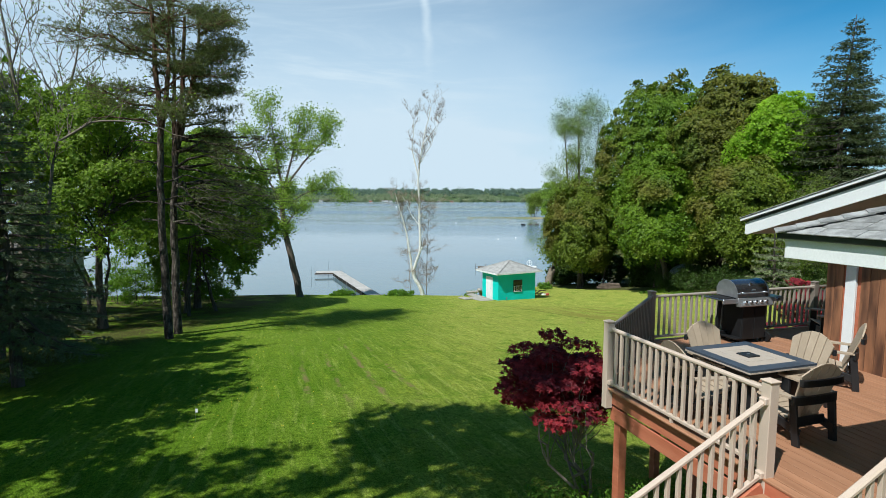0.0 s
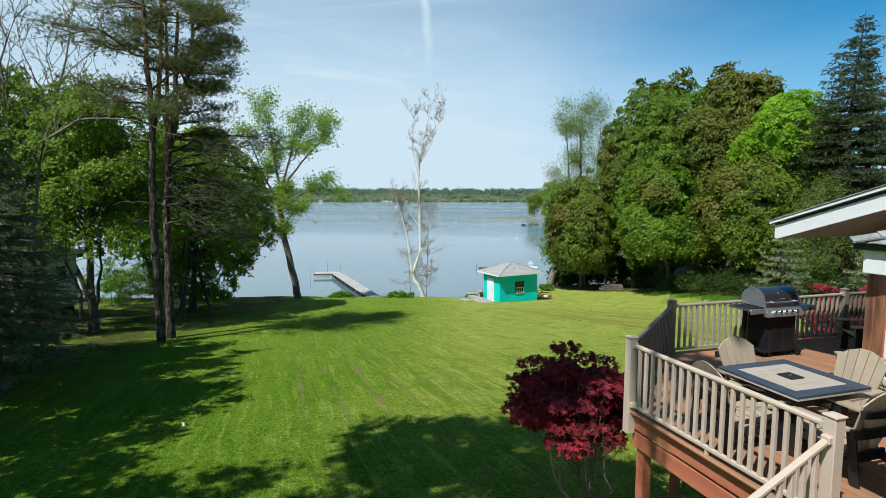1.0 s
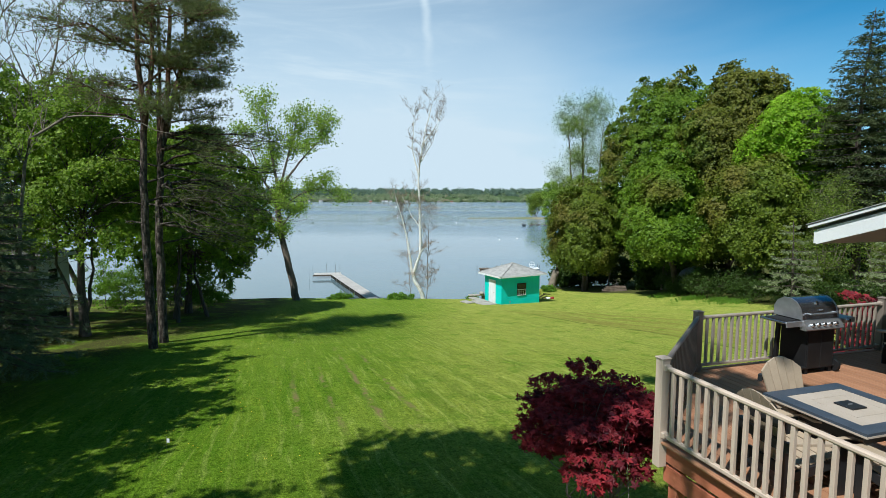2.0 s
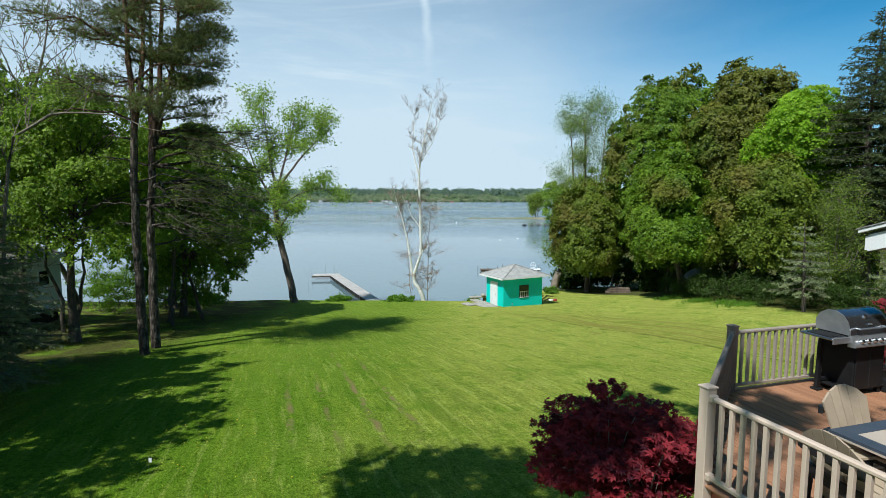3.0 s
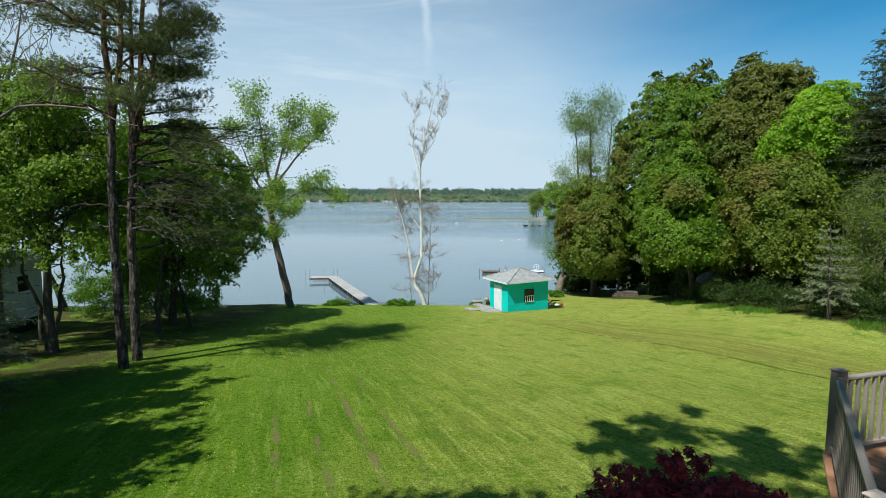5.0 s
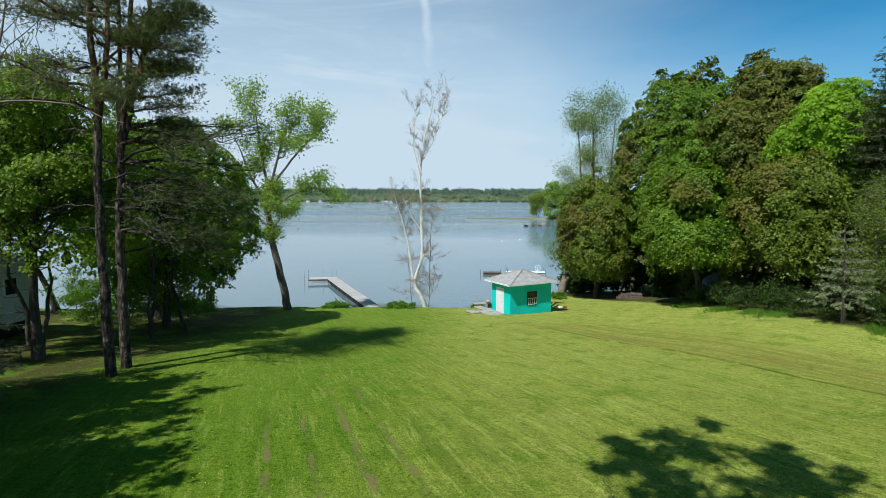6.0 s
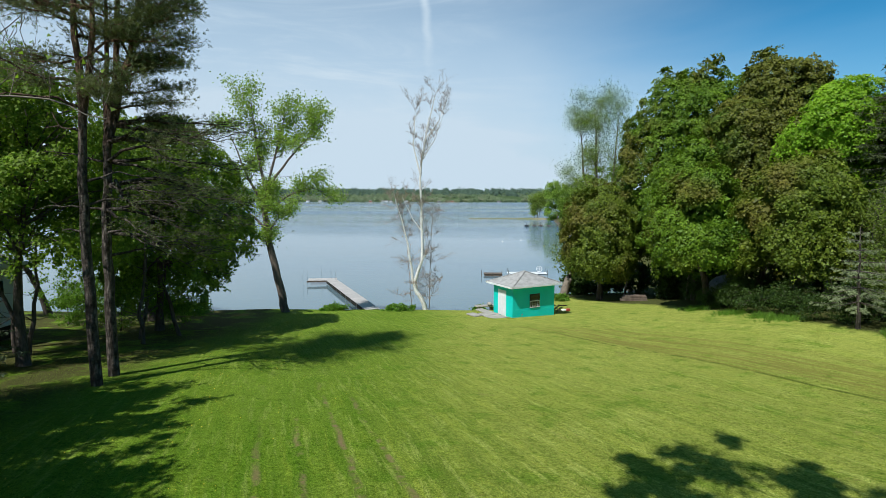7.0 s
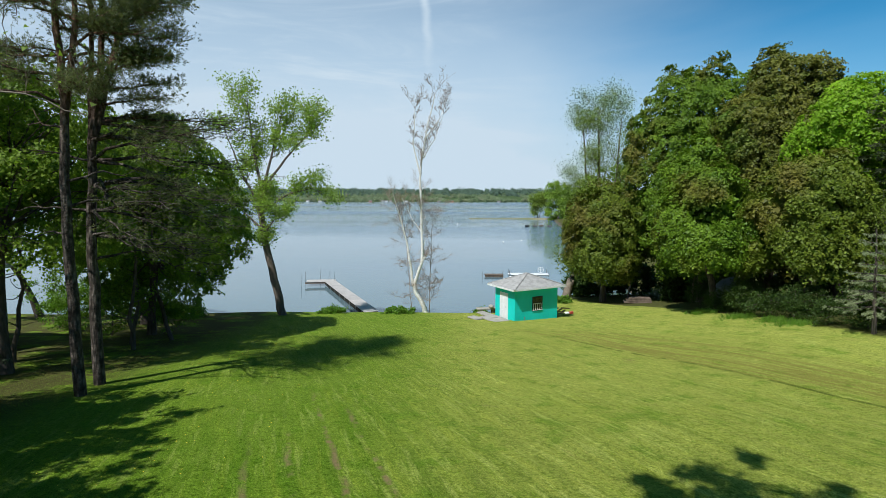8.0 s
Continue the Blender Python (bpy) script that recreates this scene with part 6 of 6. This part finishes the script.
# deep dark beams fill in for the shadow beneath the planks
for s in (-0.62, 0.62):
    part("side_beam", beam(B(), A + nrm * s - Vector((0, 0, 0.26)), Bp + nrm * s - Vector((0, 0, 0.26)), 0.06, 0.46), SHADEWOOD, dock)
E1, E2 = Vector((-15.6, 79.6, -8.42)), Vector((-19.4, 79.0, -8.42))
part("end_section", beam(B(), E1 + Vector((0, 0.5, 0)), E2 + Vector((0, 0.5, 0)), 1.9, 0.06), DOCK, dock)
part("end_skirt", beam(B(), E1 + Vector((0, -0.4, -0.14)), E2 + Vector((0, -0.4, -0.14)), 0.05, 0.2), LOG, dock)
for k_ in range(8):
    c = A + (Bp - A) * (k_ + 0.5) / 8
    for s in (-0.68, 0.68):
        part("pile", rod(B(), c + nrm * s + Vector((0, 0, -2.4)), c + nrm * s + Vector((0, 0, 0.02)), 0.028, None, 6), GALV, dock)
for x, y in ((-19.9, 78.6), (-17.8, 80.6), (-16.4, 80.2), (-15.6, 79.4), (-19.8, 80.4)):
    part("pile", rod(B(), (x, y, -10.8), (x, y, -7.2 + 0.2 * math.sin(x)), 0.022, None, 6), GALV, dock)

# ---- boat hoists and docks in the cove beyond the shed ----
hoist = thing("boat_hoist", Matrix.Translation((14.1, 90.0, LAKE - 0.40)), "white boat hoist with a large wheel", "boat hoist")
part("canopy", box(B(), (-1.9, 0, 0.52), (6.2, 1.8, 0.16), None, 0.05), PLASTIC, hoist)
part("frame", box(B(), (-1.9, -0.6, 0.26), (6.0, 0.10, 0.36)), GALV, hoist)
bm = B()
for k_ in range(16):
    a0, a1 = 2 * math.pi * k_ / 16, 2 * math.pi * (k_ + 1) / 16
    rod(bm, (math.cos(a0) * 0.44, 0, 1.18 + math.sin(a0) * 0.44), (math.cos(a1) * 0.44, 0, 1.18 + math.sin(a1) * 0.44), 0.035, None, 6)
    if k_ % 4 == 0:
        rod(bm, (0, 0, 1.18), (math.cos(a0) * 0.44, 0, 1.18 + math.sin(a0) * 0.44), 0.04, None, 6)
part("wheel", bm, PLASTIC, hoist)
for x in (-4.9, 1.1):
    for y in (-1.0, 1.0):
        part("leg", rod(B(), (x, y, -2), (x, y, 1.2), 0.06, None, 6), GALV, hoist)
raft = thing("swim_dock", Matrix.Translation((6.1, 88.2, LAKE)), "dark low dock section with upright pipes", "dock")
part("deck", box(B(), (0.6, 0, 0.30), (2.8, 1.4, 0.10)), LOG, raft)
part("skirt", box(B(), (0.6, -0.6, 0.15), (2.7, 0.08, 0.3)), LOG, raft)
for x in (-1.2, 0.4, 1.9):
    part("pile", rod(B(), (x, -0.75, -2), (x, -0.75, 0.95), 0.04, None, 6), LOG, raft)
for x, y, s in ((9.2, 88.0, 0.16), (-31, 330, 0.5), (-14, 560, 0.8), (4, 250, 0.3), (-60, 620, 0.9), (14.5, 150, 0.22), (20, 155, 0.22)):
    buoy = thing("buoy", Matrix.Translation((x, y, LAKE)), "small white buoy floating on the lake", "buoy", "buoys")
    bm = B()
    bmesh.ops.create_uvsphere(bm, u_segments=10, v_segments=6, radius=s)
    part("float", bm, PLASTIC, buoy, smooth=True)
bar = tagged(new("sandbar"), "low grassy spit of land across the cove", "shore", kind="structure")
rng = np.random.default_rng(3)
xs = np.linspace(11, 60, 40)
v, f = [], []
for k_, x in enumerate(xs):
    h = 0.35 + 0.5 * ease(25, 52, x) + 0.08 * rng.random()
    hw = 1.5 + 6 * ease(20, 55, x)
    y = 300 - 8 * ease(30, 60, x)
    v += [(x, y - hw, LAKE - 0.3), (x, y, LAKE + h), (x, y + hw, LAKE - 0.3)]
for k_ in range(len(xs) - 1):
    a = 3 * k_
    f += [(a, a + 3, a + 4, a + 1), (a + 1, a + 4, a + 5, a + 2)]
SAND = mat("sandy_turf", (0.150, 0.165, 0.060), (0.270, 0.235, 0.150), 0.9, scale=0.15, fine=2.0, bump=0.3)
mesh_ob("mound", v, f, SAND, bar, smooth=True)
for k_, (x, y) in enumerate(((32.0, 226), (35.5, 228), (38.5, 230), (41.5, 228))):
    boat = thing("moored_boat", Matrix.Translation((x, y, LAKE)), "small dark boat moored off the point", "boat", "moored boats")
    bm = B()
    slab(bm, [(-0.8, -0.4), (0.6, -0.4), (1.0, 0), (0.6, 0.4), (-0.8, 0.4)], -0.1, 0.34 if k_ else 0.5)
    part("hull", bm, LOG if k_ else BLACK, boat)
    part("post", rod(B(), (0, 0, 0.4), (0, 0, 1.7), 0.06, None, 6), BLACK, boat)

# ---- the neighbour's houses ----
def cottage(m, w_, d_, h_, rise, label, name="house", walls=None):
    root = thing(name, m, label, "house")
    body = part("wall", box(B(), (0, 0, h_ / 2 - 0.4), (w_, d_, h_ + 0.8)), walls or FARWALL, root)
    bm = B()
    o = 0.35
    a = [bm.verts.new(p) for p in ((-w_ / 2 - o, -d_ / 2 - o, h_), (w_ / 2 + o, -d_ / 2 - o, h_), (w_ / 2 + o, d_ / 2 + o, h_), (-w_ / 2 - o, d_ / 2 + o, h_), (-w_ / 2 - o, 0, h_ + rise), (w_ / 2 + o, 0, h_ + rise))]
    for q in ((0, 1, 5, 4), (2, 3, 4, 5), (0, 4, 3), (1, 2, 5), (3, 2, 1, 0)):
        bm.faces.new([a[i_] for i_ in q])
    part("roof", bm, FARROOF, root)
    for k_ in range(max(2, int(w_ / 2.4))):
        x = -w_ / 2 + (k_ + 0.5) * w_ / max(2, int(w_ / 2.4))
        wn = part("window", box(B(), (x, -d_ / 2 - 0.02, h_ * 0.52), (0.95, 0.06, 1.1)), WHITE, root)
        part("pane", box(B(), (x, -d_ / 2 - 0.056, h_ * 0.52), (0.78, 0.02, 0.92)), DARKGLASS, wn)
    return root


x, y = -29.4, 33.7
neighbour = cottage(Matrix.Translation((x, y, -3.75)) @ Matrix.Rotation(radians(90), 4, "Z"), 9.4, 7.2, 2.7, 1.3, "white neighbouring house behind the grove", "neighbour_house", WHITE)
# added base, coloured near black for the shaded space under the walls
part("foundation", box(B(), (0, 0, -1.2), (9.0, 6.8, 0.82)), SHADEWOOD, neighbour)
for sy in (-1, 1):
    part("eave_board", box(B(), (0, sy * 3.94, 2.74), (10.1, 0.05, 0.20)), WHITE, neighbour)
# a covered boat on its trailer in the shade under the maples
boat = thing("covered_boat", Matrix.Translation((23.2, 51.6, gz(23.2, 51.6) + 0.2)) @ Matrix.Rotation(radians(25), 4, "Z"), "boat under a grey-blue tarpaulin in the thicket", "boat")
TARP = mat("grey_blue_tarpaulin", (0.143, 0.164, 0.189), (0.218, 0.244, 0.277), 0.6, scale=2.0, fine=12, bump=0.5, dist=0.05)
bm = B()
bmesh.ops.create_uvsphere(bm, u_segments=24, v_segments=14, radius=1.0)
for v in bm.verts:
    k_ = 1 + 0.12 * noise.noise(v.co * 2.5)
    v.co = Vector((v.co.x * 2.0 * k_, v.co.y * 0.95, max(v.co.z, -0.55) * 0.95 * k_ * (1 - 0.18 * abs(v.co.x)) + 0.95))
part("cover", bm, TARP, boat, smooth=True)
for x in (-0.7, 0.7):
    for y in (-0.75, 0.75):
        part("wheel", rod(B(), (x, y - 0.08, 0.3), (x, y + 0.08, 0.3), 0.3, None, 16), BLACK, boat)
part("trailer_bar", box(B(), (-0.4, 0, 0.38), (4.6, 0.12, 0.12)), GALV, boat)

# ---- the far shore ----
rng = np.random.default_rng(77)
n_ = 2600
t = rng.random(n_) ** 1.3
fx, fy = rng.uniform(-620, 420, n_) * (1 + 0.55 * t), 1236 + t * 820
keep = ~((np.abs(fx - 30) < 46) & (t < 0.34) & (t > 0.06)) & ~((np.abs(fx - 172) < 40) & (t < 0.42) & (t > 0.03)) & ~((np.abs(fx + 260) < 30) & (t < 0.3) & (t > 0.08))
fx, fy, t = fx[keep], fy[keep], t[keep]
n_ = len(fx)
wide_ = rng.uniform(3.0, 6.5, n_) * (0.85 + 0.5 * t)
high_ = wide_ * rng.uniform(0.75, 1.25, n_)
per = 34
idx = np.repeat(np.arange(n_), per)
q = unit(rng, n_ * per, -0.75, 1.0) * rng.uniform(0.55, 1.05, (n_ * per, 1))
c = q * np.stack([wide_, wide_, high_], 1)[idx] + np.stack([fx, fy, ground_z(fx, fy) + high_ * 0.7], 1)[idx]
face = q * 0.35 + np.array([0, -0.6, 0.6]) + rng.normal(size=q.shape) * 0.12
# distance haze is mixed into both leaf colours, bluest on the ridge
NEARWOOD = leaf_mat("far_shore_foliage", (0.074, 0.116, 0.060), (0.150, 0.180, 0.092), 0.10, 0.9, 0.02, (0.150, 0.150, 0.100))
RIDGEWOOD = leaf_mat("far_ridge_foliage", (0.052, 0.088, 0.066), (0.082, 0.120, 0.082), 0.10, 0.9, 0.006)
for name, belt, material, label in (("far_woods", t < 0.45, NEARWOOD, "mixed green woods along the opposite shore"), ("far_ridge_woods", t >= 0.45, RIDGEWOOD, "wooded ridge behind the opposite shore, coloured bluer for haze")):
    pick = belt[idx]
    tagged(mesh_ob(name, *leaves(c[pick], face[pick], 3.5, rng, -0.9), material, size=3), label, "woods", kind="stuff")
for k_ in range(11):
    x = rng.uniform(-330, 260)
    w_ = rng.uniform(5, 8)
    cottage(Matrix.Translation((x, 1229 + rng.uniform(0, 14), -8.6)), w_, 8, rng.uniform(1.8, 2.6), rng.uniform(1.0, 1.8), "small pale lakeside house on the opposite shore", "far_house", (FARWALL, WHITE, CONCRETE, REDWOOD)[k_ % 4])

# ---- small things on the lawn ----
flag = thing("marker_flag", Matrix.Translation((-6.45, 14.5, gz(-6.45, 14.5))), "small white marker flag in the lawn", "marker flag")
part("wire", rod(B(), (0, 0, 0), (0, 0, 0.42), 0.004, None, 5), GALV, flag)
bm = slab(B(), [(0, -0.002), (0.07, -0.004), (0.07, 0.0), (0, 0.002)], 0.26, 0.36)
part("cloth", bm, PLASTIC, flag)
# ---- grass, flowers ----
rng = np.random.default_rng(9)
n_ = 225000
yy = 2.0 + 40 * rng.random(n_) ** 1.5
xx = rng.uniform(-1, 1, n_) * (5 + 0.62 * yy) + 0.5
keep = (xx > -19) & (xx < 17)
xx, yy = xx[keep], yy[keep]
n_ = len(xx)
c = np.stack([xx, yy, ground_z(xx, yy) - 0.004], 1)
a = rng.uniform(0, 6.283, n_)
s = np.stack([np.cos(a), np.sin(a), np.zeros(n_)], 1) * rng.uniform(0.005, 0.011, n_)[:, None]
up = np.stack([rng.normal(0, 0.022, n_), rng.normal(0, 0.022, n_), rng.uniform(0.022, 0.058, n_)], 1)
BLADE = leaf_mat("grass_blade", (0.078, 0.146, 0.009), (0.190, 0.256, 0.026), 0.35, 0.6, 0.5)
grass = mesh_ob("grass", np.stack([c - s, c + s, c + up], 1).reshape(-1, 3), np.arange(3 * n_).reshape(-1, 3), BLADE, size=3)
tagged(grass, "short mown grass blades", "grass", kind="stuff")
n_ = 520
yy = 13 + 30 * rng.random(n_)
xx = -3.5 - 0.22 * yy + rng.normal(0, 2.2, n_)
c = np.stack([xx, yy, ground_z(xx, yy) + 0.045], 1)
YELLOW = mat("yellow_petals", (0.75, 0.52, 0.02), (0.85, 0.62, 0.04), 0.7, scale=3, fine=60)
dand = mesh_ob("dandelions", *leaves(c, np.array([0, -0.2, 1.0]) + rng.normal(size=c.shape) * 0.2, 0.024, rng, 1.0, 0.0), YELLOW)
tagged(dand, "scattered yellow dandelion flowers in the lawn", "flowers", kind="stuff")
n_ = 5200
xx, yy = rng.uniform(1.8, 6.5, n_), rng.uniform(6.6, 10.6, n_)
c = np.stack([xx, yy, ground_z(xx, yy) + rng.uniform(0.02, 0.28, n_)], 1)
weeds = mesh_ob("weeds", *leaves(c, np.array([0, -0.2, 0.8]) + rng.normal(size=c.shape) * 0.5, 0.085, rng, 0.6, 0.1), BUSH)
tagged(weeds, "bright green ground cover under the deck edge", "weeds", kind="stuff")

# ---- deck boards ----
floor = tagged(new("deck_floor"), "tan composite deck boards", "floor", kind="structure")
floor.matrix_world = TURNED.copy()
u = 5.36
while u < 14.5:
    top = min(9.30, 7.37 + (u - 5.29) * 0.86)
    bm = box(B(), (0, (top + 1.3) / 2, -0.014), (0.132, top - 1.3, 0.026), None, 0.003)
    b_ = part("board", bm, BOARD, floor)
    b_.location.x = u
    u += 0.1425

# ---- cedar boards on the wall ----
v = 7.42
first = None
while v > 1.6:
    if abs(v - 7.06) > 0.11:
        if first is None:
            first = part("board", box(B(), (0, 0, 1.12), (0.025, 0.138, 2.40), None, 0.004), CEDAR, wall)
            first.location = (WALL_U + 0.025, v, 0)
        else:
            shared(first, wall, Matrix.Translation((WALL_U + 0.025, v, 0)))
    v -= 0.144

# ---- shingles on the porch roof ----
ang = math.atan(HS)
tilt = Matrix.Rotation(-ang, 4, "Y")
first = None
rng = np.random.default_rng(4)
row = 0
while row < 9:
    s = 0.14 * row
    v = HV - s - 0.05 - (0.13 if row % 2 else 0.0)
    while v > HV - 3.2:
        c = Matrix.Translation((HU + s + 0.06, v - 0.16, HZ + 0.180 + s * HS + 0.032)) @ tilt @ Matrix.Rotation(radians(2.0), 4, "Y")
        if first is None:
            first = part("shingle", box(B(), (0, 0, 0), (0.165, 0.312, 0.010), None, 0.002), SHINGLE, hip)
            first.matrix_local = c
        else:
            shared(first, hip, c)
        v -= 0.322
    row += 1
d = Vector((1, -1, HS)).normalized()
first = None
for k_ in range(14):
    c = Vector((HU - 0.02, HV + 0.02, HZ + 0.204)) + d * (0.12 + 0.165 * k_)
    m = Matrix.Translation(c) @ d.to_track_quat("X", "Z").to_matrix().to_4x4() @ Matrix.Rotation(radians(3), 4, "Y")
    if first is None:
        bm = B()
        for sy in (-1, 1):
            box(bm, (0, sy * 0.055, -0.012), (0.21, 0.115, 0.012), Matrix.Rotation(radians(-14 * sy), 4, "X"))
        first = part("hip_shingle", bm, SHINGLE, hip)
        first.matrix_local = m
    else:
        shared(first, hip, m)
